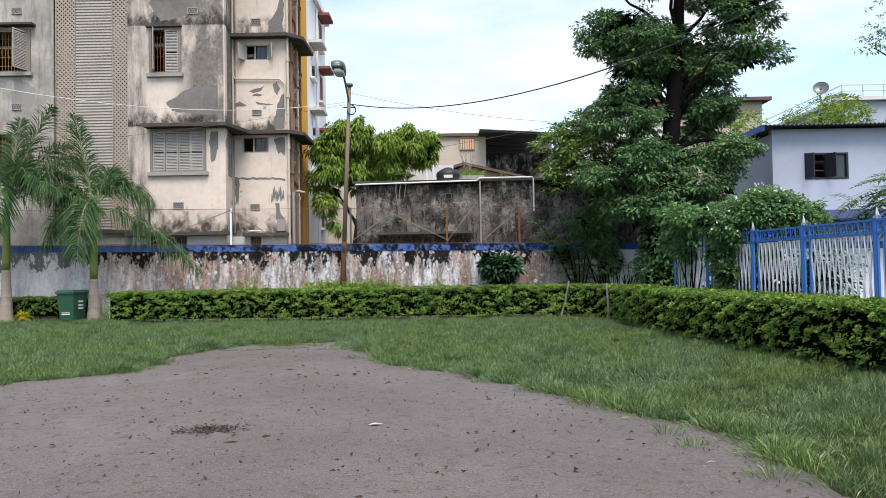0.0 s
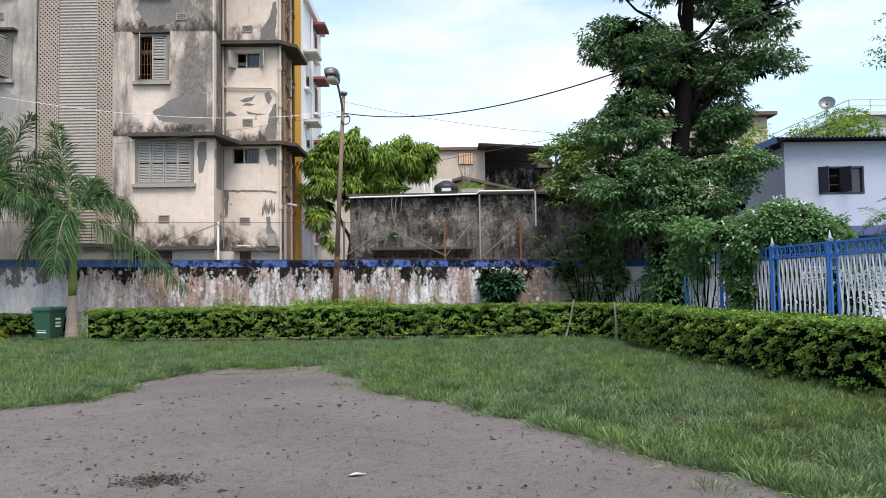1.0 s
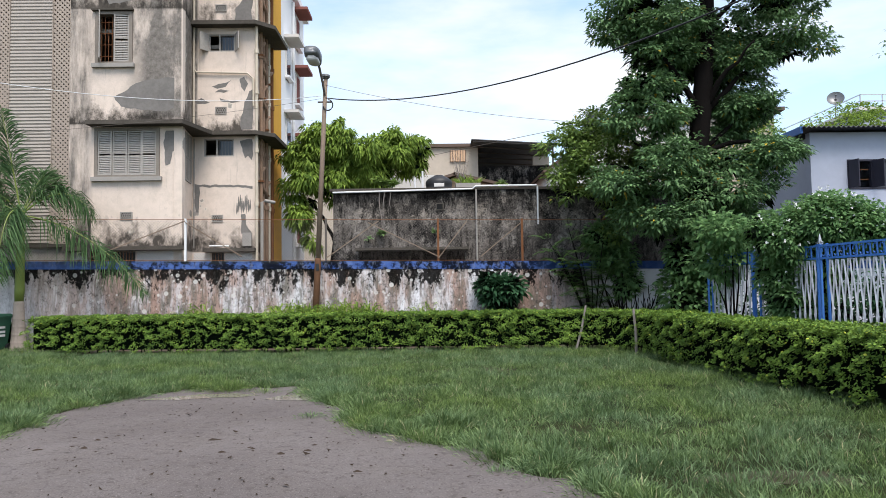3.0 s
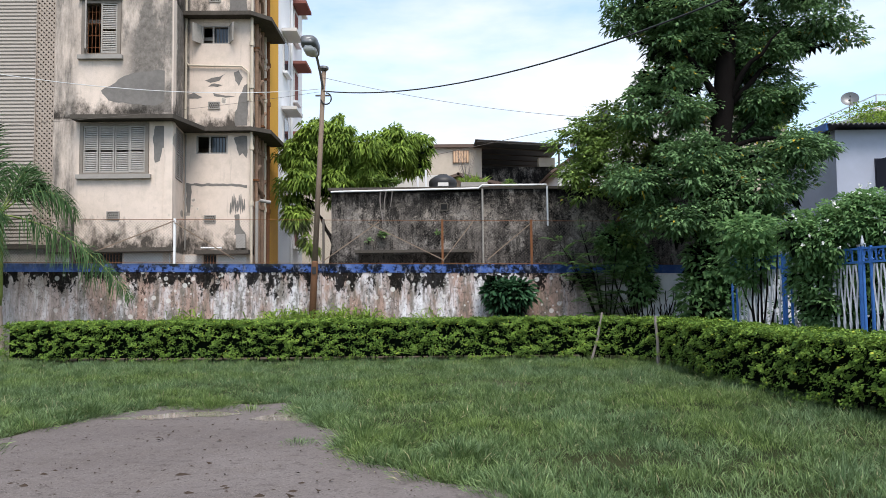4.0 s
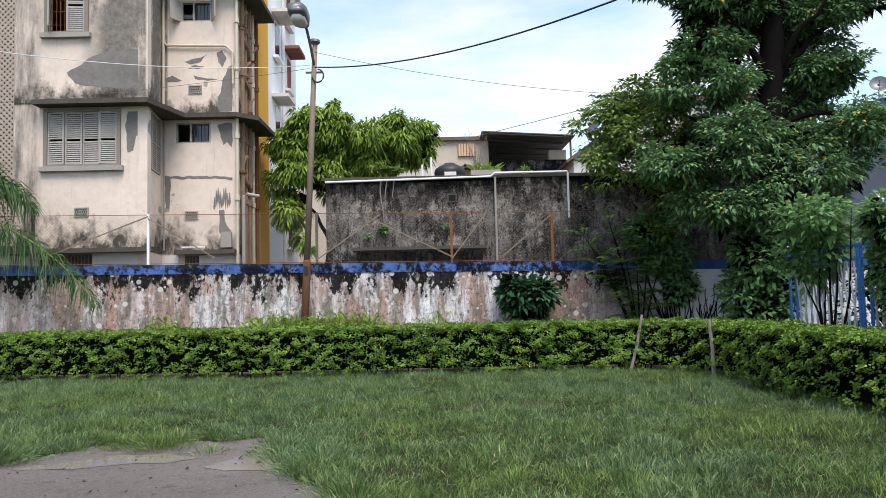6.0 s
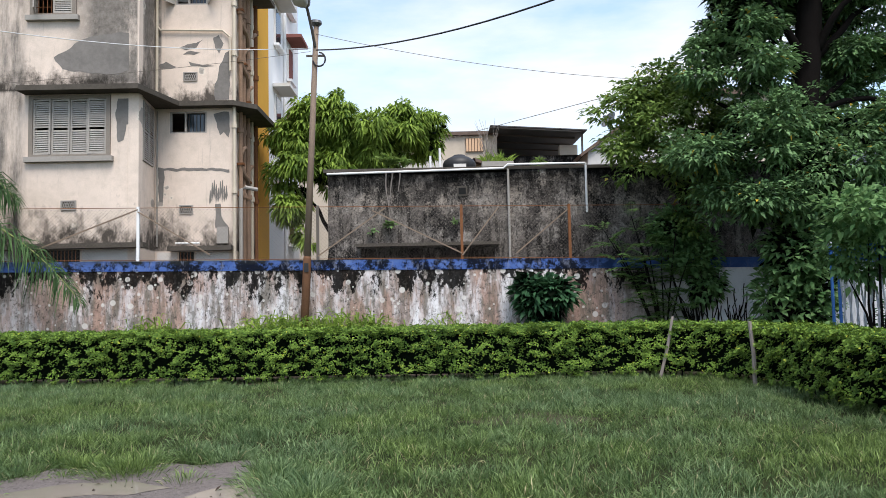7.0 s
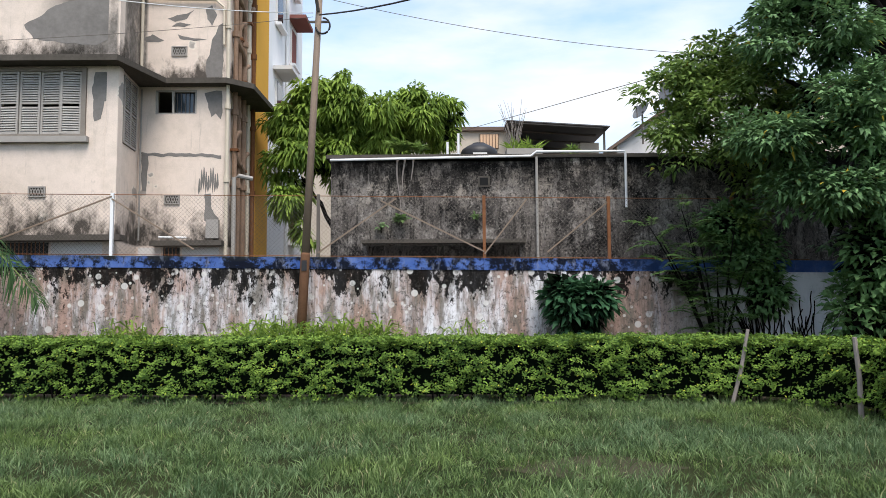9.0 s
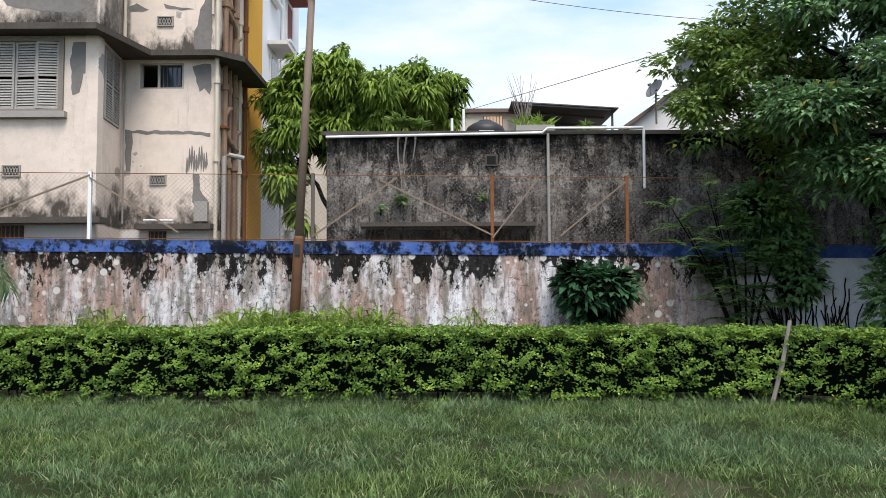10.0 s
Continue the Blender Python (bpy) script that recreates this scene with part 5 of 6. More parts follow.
# ---- lawn ----
def lawn():
    g = Geo()
    rows = []
    for x0, x1, y0, y1, dens in ((-9, 6.5, 4.5, 11, 2300), (-9, 6.2, 11, 16, 2100), (-12, 5.5, 16, 22.0, 1900), (-20, -9, 8, 16, 700), (-20, -12, 16, 25, 650), (-12, -9, 16, 24, 1000), (-12, 8, 22.0, 25, 60), (5.3, 12, 4, 22, 60)):
        n = int((x1 - x0) * (y1 - y0) * dens)
        rows.append(np.stack([RNG.uniform(x0, x1, n), RNG.uniform(y0, y1, n)], 1))
    p = np.concatenate(rows)
    z3 = np.c_[p, np.zeros(len(p))]
    tuft = lumps(z3, 1.1) * 0.4 + lumps(z3, 3.1, 9) * 0.5 + lumps(z3, 7.5, 3) * 0.35
    bare = lumps(z3, 0.45, 40)
    near_bare = (np.hypot((p[:, 0] - 0.6) / 1.1, (p[:, 1] - 17.2) / 0.6) < 1 + 0.6 * tuft) | (np.hypot((p[:, 0] - 2.4) / 0.8, (p[:, 1] - 9.2) / 0.4) < 1) | (np.hypot((p[:, 0] - 3.8) / 0.6, (p[:, 1] - 16.3) / 0.4) < 1)
    # nothing grows on the bare patch, sparse towards its edge
    jx = p + RNG.normal(0, 0.05, p.shape)
    on = inside(jx[:, 0], jx[:, 1])
    keep = ~on & (RNG.uniform(0, 1, len(p)) < np.clip(0.7 + tuft * 2.6, 0.25, 1)) & ~(near_bare & (RNG.uniform(0, 1, len(p)) < 0.5))
    p, tuft, bare = p[keep], tuft[keep], bare[keep]
    n = len(p)
    h = np.clip(0.115 + 0.15 * tuft, 0.04, 0.24) * RNG.uniform(0.6, 1.45, n)
    lean = lumps(np.c_[p, np.zeros(n)], 2.7, 31)
    way = np.c_[RNG.normal(0, 0.45, (n, 2)), np.ones(n)]
    way[:, 0] += 0.25 * lean
    way[:, 1] -= 0.2 * lean
    at = np.c_[p, np.zeros(n)]
    g.leaves(at, way, np.c_[RNG.normal(0, 1, (n, 2)), np.full(n, 0.1)], h * np.where(RNG.uniform(0, 1, n) < 0.1, 1.35, 1.0), RNG.uniform(0.0045, 0.0085, n), 0.1, 0.22)
    # coarse tufts along the ragged rim, a few that stand alone on the mud, and more in the lawn
    e = EDGE[(EDGE[:, 1] > 4.8) & (EDGE[:, 0] > -9)]
    rim = e[RNG.integers(0, len(e), 420)] + RNG.normal(0, 0.2, (420, 2))
    rim = rim[~inside(rim[:, 0], rim[:, 1])]
    big = np.array([(-4.65, 14.4), (-4.75, 14.3), (-4.5, 14.45), (-3.3, 14.95), (-3.15, 14.9), (-4.9, 12.15), (-5.1, 12.2), (-0.9, 12.3), (-0.6, 12.15), (0.0, 11.55), (0.15, 11.6), (0.9, 9.75), (-1.5, 14.3), (-1.4, 13.9), (-1.0, 12.6), (1.6, 8.0)])
    lone = e[RNG.integers(0, len(e), 34)] + RNG.normal(0, 0.25, (34, 2))
    field = np.stack([RNG.uniform(-10, 5, 1100), RNG.uniform(6, 21, 1100)], 1)
    field = field[~inside(field[:, 0], field[:, 1])]
    for c, k, lo, hi in ((rim, 150, 0.7, 1.6), (lone, 90, 0.5, 1.1), (field, 90, 0.6, 1.35), (big, 420, 1.4, 2.0)):
        size = np.repeat(RNG.uniform(lo, hi, len(c)), k)
        off = RNG.normal(0, 0.085, (len(c) * k, 2)) * size[:, None]
        at = np.repeat(c, k, 0) + off
        far_ = np.linalg.norm(off, axis=1) / (0.085 * size)
        way = np.c_[off / (0.085 * size[:, None]) * 0.42, np.full(len(at), 0.9)] + RNG.normal(0, 0.22, (len(at), 3))
        ln = size * RNG.uniform(0.10, 0.20, len(at)) * np.clip(1.15 - 0.25 * far_, 0.4, 1.2)
        g.leaves(np.c_[at, np.zeros(len(at))], way, RNG.normal(0, 1, (len(at), 3)), ln, RNG.uniform(0.0045, 0.0085, len(at)), 0.05, 0.32)
    solid("grass", g, "grass", "uneven green lawn grass with tufts", "grass", kind="stuff")


lawn()


# ---- trees ----
def crown(blobs, n, per, spread, length, width, droop, flat=0.3, shell=0.55, hang=0.0, holes=-0.22):
    """Leaf clusters thrown round ellipsoids (x, y, z, rx, ry, rz)."""
    b = np.array(blobs, float)
    vol = b[:, 3] * b[:, 4] * b[:, 5]
    i = RNG.choice(len(b), n, p=vol ** 0.75 / (vol ** 0.75).sum())
    d = unit(n)
    r = shell + (1 - shell) * RNG.uniform(0, 1, n) ** 0.6
    r *= 1 + 0.22 * lumps(d * 2 + i[:, None] * 5.1, 1.3)
    c = b[i, :3] + d * r[:, None] * b[i, 3:]
    gaps = lumps(c, 0.9, 17)
    c, d = c[gaps > holes], d[gaps > holes]
    n = len(c)
    cc, dd = np.repeat(c, per, 0), np.repeat(d, per, 0)
    m = n * per
    o = unit(m) * [1, 1, flat]
    at = cc + o * RNG.uniform(0.05, spread, m)[:, None]
    way = o + dd * 0.5 - np.array([0, 0, hang]) + RNG.normal(0, 0.15, (m, 3))
    up = np.array([0, 0, 1.0]) + RNG.normal(0, 0.35, (m, 3))
    return Geo().leaves(at, way, up, RNG.uniform(length * 0.7, length * 1.25, m), RNG.uniform(width * 0.7, width * 1.2, m), 0.15, droop), c


def clumps(blobs, n, size, seed=1, flat=0.7):
    """Breaks big ellipsoids into n smaller uneven clumps near their skins."""
    r = np.random.default_rng(seed)
    b = np.array(blobs, float)
    vol = b[:, 3] * b[:, 4] * b[:, 5]
    i = r.choice(len(b), n, p=vol ** 0.7 / (vol ** 0.7).sum())
    d = r.normal(size=(n, 3))
    d /= np.linalg.norm(d, axis=1)[:, None]
    c = b[i, :3] + d * b[i, 3:] * r.uniform(0.45, 0.95, (n, 1))
    s = r.uniform(size * 0.6, size * 1.35, n)
    return np.c_[c, s, s, s * flat]


def limbs(geo, start, ends, r0, bend=0.4):
    for e in ends:
        s, e = np.array(start, float), np.array(e, float)
        k = np.linspace(0, 1, 7)[:, None]
        p = s + (e - s) * k + RNG.normal(0, bend * 0.15, (7, 3)) * np.sin(k * np.pi)
        p[:, 2] += bend * np.sin(k[:, 0] * np.pi) * 0.4
        geo.tube(p, np.linspace(r0, r0 * 0.2, 7), 6)


big = thing("tree", (7.0, 23.7, 0), "tall dark-leaved tree with vines round its trunk", "tree")
g = Geo()
TR = [(6.85, 23.8, 0), (6.9, 23.8, 1.2), (7.05, 23.7, 2.8), (7.3, 23.6, 4.5), (7.5, 23.5, 6.5), (7.7, 23.5, 8.5), (7.8, 23.5, 10.5), (7.8, 23.5, 12)]
g.tube(TR, [0.42, 0.33, 0.30, 0.29, 0.27, 0.22, 0.15, 0.05], 12)
limbs(g, (7.2, 23.6, 4.0), [(4.6, 23.4, 4.9), (9.6, 23.4, 5.2), (6.5, 22.3, 5.2), (5.4, 24, 5.8)], 0.1)
limbs(g, (7.4, 23.6, 5.2), [(9.9, 23.3, 5.3), (9.6, 23.6, 6.6), (5.2, 23.5, 7.2)], 0.09)
limbs(g, (7.5, 23.5, 6.2), [(9.9, 23.5, 8.2), (5.6, 23.2, 8.8), (8.6, 22.5, 8.0)], 0.1)
limbs(g, (7.7, 23.5, 8.6), [(9.8, 23.4, 10.8), (5.5, 23.6, 10.6), (7.0, 22.6, 11.5)], 0.08)
part("trunk", g, "bark", big, smooth=True)
BIG = [(7.7, 23.5, 11.5, 2.5, 2.0, 1.7), (5.9, 23.4, 9.1, 1.25, 1.3, 0.9), (6.3, 23.3, 8.0, 1.0, 1.1, 0.7), (5.9, 23.7, 7.0, 0.9, 0.9, 0.6), (6.5, 24.1, 6.2, 1.0, 0.8, 0.6), (9.7, 23.5, 9.7, 1.5, 1.4, 0.9),
       (9.9, 23.4, 8.2, 1.0, 1.1, 0.4), (8.6, 23.9, 7.7, 1.0, 0.9, 0.5), (7.5, 24.4, 8.1, 1.5, 0.8, 0.8), (9.0, 23.7, 6.5, 0.9, 0.9, 0.4), (6.0, 23.2, 6.2, 1.0, 0.9, 0.7), (6.7, 24.2, 7.2, 0.7, 0.7, 0.6), (8.2, 24.2, 6.9, 0.5, 0.6, 0.5), (9.0, 24.2, 8.8, 1.1, 0.7, 0.6), (8.8, 24.4, 7.4, 0.9, 0.6, 0.6), (8.0, 23.8, 3.5, 1.0, 0.8, 0.5), (7.6, 24.0, 2.5, 0.9, 0.6, 0.6), (8.6, 24.2, 6.0, 0.8, 0.6, 0.4), (6.8, 24.3, 8.6, 0.9, 0.7, 0.7), (8.0, 24.2, 8.6, 1.3, 1.0, 0.7), (8.3, 24.2, 5.7, 0.6, 0.6, 0.4), (9.3, 23.2, 5.2, 0.95, 1.0, 0.3), (8.3, 22.9, 4.8, 1.2, 1.1, 0.4),
       (6.6, 22.9, 5.0, 1.2, 1.1, 0.5), (5.6, 23.0, 4.3, 1.3, 1.1, 0.5), (7.2, 22.6, 4.0, 1.3, 0.9, 0.45), (8.7, 23.0, 4.0, 0.8, 0.8, 0.3), (6.2, 22.9, 3.3, 1.1, 0.9, 0.3), (8.2, 24.3, 2.6, 1.3, 0.6, 0.7), (10.2, 23.4, 11.5, 1.3, 1.2, 1.0)]
leaf, _ = crown(clumps(BIG, 430, 0.46, 4, 0.6), 12500, 13, 0.24, 0.15, 0.072, 0.3, 0.3, 0.35)
part("crown", leaf, "tree_leaf", big, "dense dark green crown")
# filler leaves whose near-black colour stands in for shade deep in the crown
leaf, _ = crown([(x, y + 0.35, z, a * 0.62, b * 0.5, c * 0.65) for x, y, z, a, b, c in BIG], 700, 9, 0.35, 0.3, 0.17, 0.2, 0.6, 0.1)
part("inner_crown", leaf, "core", big, "near-black filler leaves, the crown's inner shade put into colour")
second = thing("tree", (5.5, 25.7, 0), "smaller tree behind the boundary wall", "tree")
g = Geo()
g.tube([(5.6, 25.75, 0), (5.55, 25.75, 2.5), (5.5, 25.7, 4.2), (5.3, 25.4, 5.4)], [0.17, 0.15, 0.12, 0.05], 8)
limbs(g, (5.5, 25.7, 3.8), [(4.1, 24.9, 5.2), (3.7, 25.0, 4.2), (6.3, 24.8, 5.6)], 0.06)
part("trunk", g, "bark", second)
leaf, _ = crown(clumps([(5.0, 25.0, 6.2, 0.9, 0.9, 0.7), (4.4, 24.9, 5.3, 1.1, 0.9, 0.8), (5.8, 24.7, 5.7, 1.1, 0.9, 0.9), (4.4, 24.8, 4.5, 1.0, 0.8, 0.6), (5.7, 24.8, 4.4, 1.1, 0.9, 0.8), (5.4, 24.6, 3.4, 1.0, 0.6, 0.6)], 60, 0.45, 8, 0.6), 1100, 14, 0.28, 0.17, 0.075, 0.25, 0.3, 0.5)
part("crown", leaf, "young_leaf", second, "dark green leaves with lighter tips")

mango = thing("mango_tree", (-2.9, 31.3, 0), "bright green mango tree with drooping leaves", "tree")
g = Geo()
g.tube([(-3.6, 31.5, 0), (-3.7, 31.3, 2.5), (-3.5, 31.2, 4), (-3.0, 31.2, 5.5)], [0.22, 0.18, 0.15, 0.06], 8)
limbs(g, (-3.6, 31.2, 3.2), [(-4.6, 30.8, 5.0), (-1.5, 31, 6.0), (-2.5, 30.6, 6.8)], 0.09)
part("trunk", g, "bark", mango)
MANGO = [(-3.6, 31.3, 6.9, 1.35, 1.3, 1.0), (-1.3, 31.5, 6.95, 1.0, 1.1, 0.85), (-4.8, 31.2, 6.5, 0.75, 1.0, 0.85), (-2.4, 31.2, 6.5, 1.2, 1.1, 0.8), (-0.6, 31.5, 6.6, 0.5, 0.7, 0.5), (-3.9, 31.0, 5.6, 1.35, 1.1, 0.7), (-2.2, 31.0, 5.9, 0.7, 0.8, 0.4),
         (-4.9, 30.9, 5.0, 0.55, 0.7, 0.5), (-4.8, 30.6, 4.2, 0.4, 0.5, 0.35), (-4.2, 30.2, 3.5, 0.25, 0.3, 0.2)]
leaf, _ = crown(clumps(MANGO, 130, 0.36, 6, 0.85), 2300, 17, 0.09, 0.31, 0.085, 0.5, 0.45, 0.5, 0.2)
# near-black filler leaves paint the shade between the leaf bunches
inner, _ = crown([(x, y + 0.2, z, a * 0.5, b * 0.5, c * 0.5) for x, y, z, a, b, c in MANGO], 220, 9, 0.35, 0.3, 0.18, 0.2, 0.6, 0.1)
part("inner_crown", inner, "core", mango, "near-black filler leaves, the crown's inner shade put into colour")
part("crown", leaf, "mango_leaf", mango, "bunches of long glossy leaves")


# ---- palms ----
def palm(x, y, h, shaft, fronds, seed, label):
    r = np.random.default_rng(seed)
    root = thing("royal_palm", (x, y, 0), label, "palm tree", "palms by the wall")
    zz = np.linspace(0, h, 26)
    part("trunk", Geo().tube([(x, y, z) for z in zz], [0.23 - 0.10 * (z / h) ** 0.6 + (0.008 if i % 4 == 0 else 0) for i, z in enumerate(zz)], 14), "palm_trunk", root, "ringed grey trunk")
    part("crownshaft", Geo().tube([(x, y, h - 0.02), (x + 0.01, y, h + 0.3), (x + 0.02, y, h + shaft * 0.7), (x + 0.02, y, h + shaft)], [0.115, 0.13, 0.10, 0.05], 14), "shaft", root, "smooth green crownshaft", True)
    top = np.array([x + 0.02, y, h + shaft - 0.15])
    for az, el, length, sag in fronds:
        a, e = radians(az), radians(el)
        d = np.array([math.cos(a) * math.cos(e), math.sin(a) * math.cos(e), math.sin(e)])
        s = np.linspace(0, 1, 26)
        p = top + d * (s * length)[:, None]
        p[:, 2] -= sag * s ** 2.1
        hor = np.array([math.cos(a), math.sin(a), 0])
        p -= hor * (sag * 0.15 * s ** 2.5)[:, None]
        rib = part("frond", Geo().tube(p, np.linspace(0.028, 0.006, 26), 5), "shaft", root)
        k = 140
        t = np.linspace(0.14, 0.995, k)
        at = np.stack([np.interp(t, s, p[:, i]) for i in range(3)], 1)
        tan = np.gradient(at, axis=0)
        tan /= np.linalg.norm(tan, axis=1)[:, None]
        sd = np.cross(tan, [0, 0, 1.0])
        sd /= np.linalg.norm(sd, axis=1)[:, None] + 1e-6
        up = np.cross(sd, tan)
        ln = (0.72 * np.sin(np.pi * (0.12 + 0.85 * t)) ** 0.7 + 0.08)
        g = Geo()
        for sgn in (1, -1):
            way = sgn * sd * 0.75 + tan * 0.65 + up * r.normal(0.0, 0.38, (k, 1)) + r.normal(0, 0.12, (k, 3))
            g.leaves(at, way, up + r.normal(0, 0.3, (k, 3)), ln * r.uniform(0.85, 1.3, k), 0.034, 0.1, 0.22 if el > 58 else 0.6)
        part("foliage", g, "palm_leaf", rib)
    return root


palm(-11.55, 24.2, 1.35, 2.55, [(160, 76, 3.7, 0.5), (8, 46, 3.2, 2.3), (35, 62, 2.5, 1.4), (172, 52, 2.8, 2.0), (70, 66, 2.4, 0.9), (-85, 28, 2.0, 2.7), (-5, -8, 3.9, 1.7), (-160, 20, 1.9, 2.0)], 3, "young royal palm with a green crownshaft")
palm(-14.55, 24.4, 1.7, 2.4, [(5, 70, 5.0, 1.5), (0, 50, 4.6, 2.3), (-8, 22, 4.0, 1.9), (14, 60, 4.4, 1.9), (-22, 38, 3.6, 2.1), (80, 78, 3.6, 0.6), (150, 60, 3.6, 1.6), (-35, 62, 3.6, 2.4), (180, 40, 3.2, 2.2), (-70, 45, 2.8, 3.0), (-150, 45, 2.8, 2.4), (45, 50, 3.6, 1.8)], 5, "taller royal palm with drooping fronds")

# ---- wheelie bin ----
tb = thing("garbage_bin", (-12.1, 23.9, 0), "green plastic wheeled garbage bin by the palm", "garbage bin")
TURN_BIN = Matrix.Translation((-12.1, 23.9, 0)) @ Matrix.Rotation(radians(-12), 4, "Z")


def frustum(w0, d0, z0, w1, d1, z1):
    p = [(sx * w, sy * d, z) for w, d, z in ((w0, d0, z0), (w1, d1, z1)) for sx, sy in ((-1, -1), (1, -1), (1, 1), (-1, 1))]
    return Geo().add([(TURN_BIN @ Vector(q))[:] for q in p], [(3, 2, 1, 0), (4, 5, 6, 7), (0, 1, 5, 4), (1, 2, 6, 5), (2, 3, 7, 6), (3, 0, 4, 7)])


part("body", frustum(0.24, 0.26, 0.05, 0.31, 0.34, 0.9), "binbody", tb)
part("rim", frustum(0.34, 0.37, 0.9, 0.34, 0.37, 0.95), "binbody", tb)
part("lid", frustum(0.35, 0.38, 0.953, 0.29, 0.33, 1.02), "binbody", tb)
for sx in (-0.27, 0.27):
    part("wheel", Geo().tube([(TURN_BIN @ Vector((sx + o, 0.28, 0.1)))[:] for o in (-0.03, 0.03)], 0.1, 14), "black", tb)
part("handle", Geo().tube([(TURN_BIN @ Vector(q))[:] for q in ((-0.25, 0.38, 0.93), (-0.25, 0.46, 0.97), (0.25, 0.46, 0.97), (0.25, 0.38, 0.93))], 0.018, 6), "binbody", tb)
for x0, x1, z0, z1 in ((-0.2, 0.08, 0.52, 0.6), (-0.08, 0.04, 0.38, 0.48), (-0.17, 0.13, 0.27, 0.31), (-0.17, 0.13, 0.2, 0.24)):
    part("marking", Geo().box(x0, x1, -0.345, -0.335, z0, z1, TURN_BIN @ Matrix.Rotation(radians(-5), 4, "X") @ Matrix.Translation((0, 0.035, 0))), "pale", tb, "pale stencilled marking")
for z0 in (0.4, 0.5, 0.62):
    part("marking", Geo().box(0.318, 0.326, -0.12, 0.1, z0, z0 + 0.06, TURN_BIN), "pale", tb)

# ---- collapsible gate fence ----
GX = lambda y: 6.95 + 0.117 * (21.8 - y)


def gate_panel(y0, y1, first):
    """A sliding gate panel: blue frame, crossed silver bars, a crest of rings."""
    t = thing("sliding_gate", (GX(y0), y0, 0), "blue framed sliding gate with silver lattice bars", "gate", "gates along the lane")
    z0, z1 = 0.35, 1.98
    for y in (y0, y0 - 0.2, y1 + 0.03):
        part("post", Geo().bar((GX(y), y, 0.0), (GX(y), y, z1 + 0.3), 0.04), "blue", t)
    for z, w in ((z0, 0.045), (z1 + 0.02, 0.04), (z1 + 0.26, 0.04), (z0 + 0.1, 0.025)):
        part("rail", Geo().bar((GX(y0), y0, z), (GX(y1), y1, z), w), "blue", t)
    ya_, yb_ = y0 - 0.24, y1 + 0.06
    n = max(4, int((ya_ - yb_) / 0.16))
    nodes = [z0 + 0.11 + (z1 - z0 - 0.13) * q for q in (0.0, 0.1, 0.3, 0.78, 1.0)]
    for i in range(n):
        m, half = ya_ + (yb_ - ya_) * (i + 0.5) / n, (ya_ - yb_) / n / 2
        for o in (0.0, 0.03):
            # each flat swings from side to side of its pair, crossing its twin
            side_ = 1 if o else -1
            pts = [(GX(m) - o, m + side_ * half * q, z) for q, z in zip((1.0, 0.0, -0.62, 0.62, 0.05), nodes)]
            g = Geo()
            for a, b in zip(pts, pts[1:]):
                g.bar(a, b, 0.03, 0.008)
            part("lattice_bar", g, "silver", t)
    for i in range(max(3, int((y0 - y1) / 0.17))):
        yc = y0 - 0.1 - i * 0.17
        if yc > y1 + 0.1:
            part("scroll", Geo().tube([(GX(yc), yc + 0.055 * math.cos(a), z1 + 0.14 + 0.085 * math.sin(a)) for a in np.linspace(0, 5.6, 11)], 0.011, 5), "blue", t)
            part("crest_bar", Geo().bar((GX(yc), yc - 0.075, z1 + 0.03), (GX(yc), yc - 0.075, z1 + 0.25), 0.018), "blue", t)
    for sy in (-1, 1):
        part("finial", Geo().tube([(GX(y0), y0, z1 + 0.3), (GX(y0), y0 + sy * 0.05, z1 + 0.35), (GX(y0), y0 + sy * 0.1, z1 + 0.33), (GX(y0), y0 + sy * 0.09, z1 + 0.29)], 0.011, 5), "silver", t)
    part("finial", Geo().tube([(GX(y0), y0, z1 + 0.28), (GX(y0), y0, z1 + 0.36), (GX(y0), y0, z1 + 0.44), (GX(y0), y0, z1 + 0.5)], [0.02, 0.032, 0.02, 0.004], 6), "silver", t)
    return t


for ya, yb in ((22.0, 19.9), (19.9, 17.6), (17.6, 15.6), (15.6, 13.4), (13.4, 11.0)):
    gate_panel(ya - 0.03, yb + 0.03, ya == 22.0)


# ---- shrubs, vines and small plants ----
def shrub(name, at, blobs, n, per, spread, length, width, mat, label, droop=0.25, stems=6, blossom=0, flat=0.6):
    root = thing(name, at, label, "shrub")
    leaf, c = crown(blobs, n, per, spread, length, width, droop, flat, 0.35, 0.0, -1.0)
    g = Geo()
    for i in range(stems):
        e = c[RNG.integers(0, len(c))]
        s = np.array(at) + RNG.normal(0, 0.08, 3) * [1, 1, 0]
        g.tube([s, (s + e) / 2 + RNG.normal(0, 0.08, 3), e], [0.03, 0.02, 0.006], 5)
    part("stem", g, "bark", root)
    part("foliage", leaf, mat, root)
    if len(blobs) > 2:
        # larger shrubs get near-black filler leaves as painted inner shade
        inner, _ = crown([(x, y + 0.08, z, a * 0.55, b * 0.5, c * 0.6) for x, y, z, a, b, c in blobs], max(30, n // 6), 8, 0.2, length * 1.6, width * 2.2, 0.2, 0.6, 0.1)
        part("inner_foliage", inner, "core", root, "near-black filler leaves, inner shade put into colour")
    if blossom:
        k = RNG.integers(0, len(c), blossom)
        p = np.repeat(c[k] + unit(blossom) * 0.1 + [0, -0.16, 0.12], 5, 0)
        part("blossom", Geo().leaves(p, unit(blossom * 5), unit(blossom * 5), 0.045, 0.034, 0.1), "blossom", root, "white blossoms")
    return root


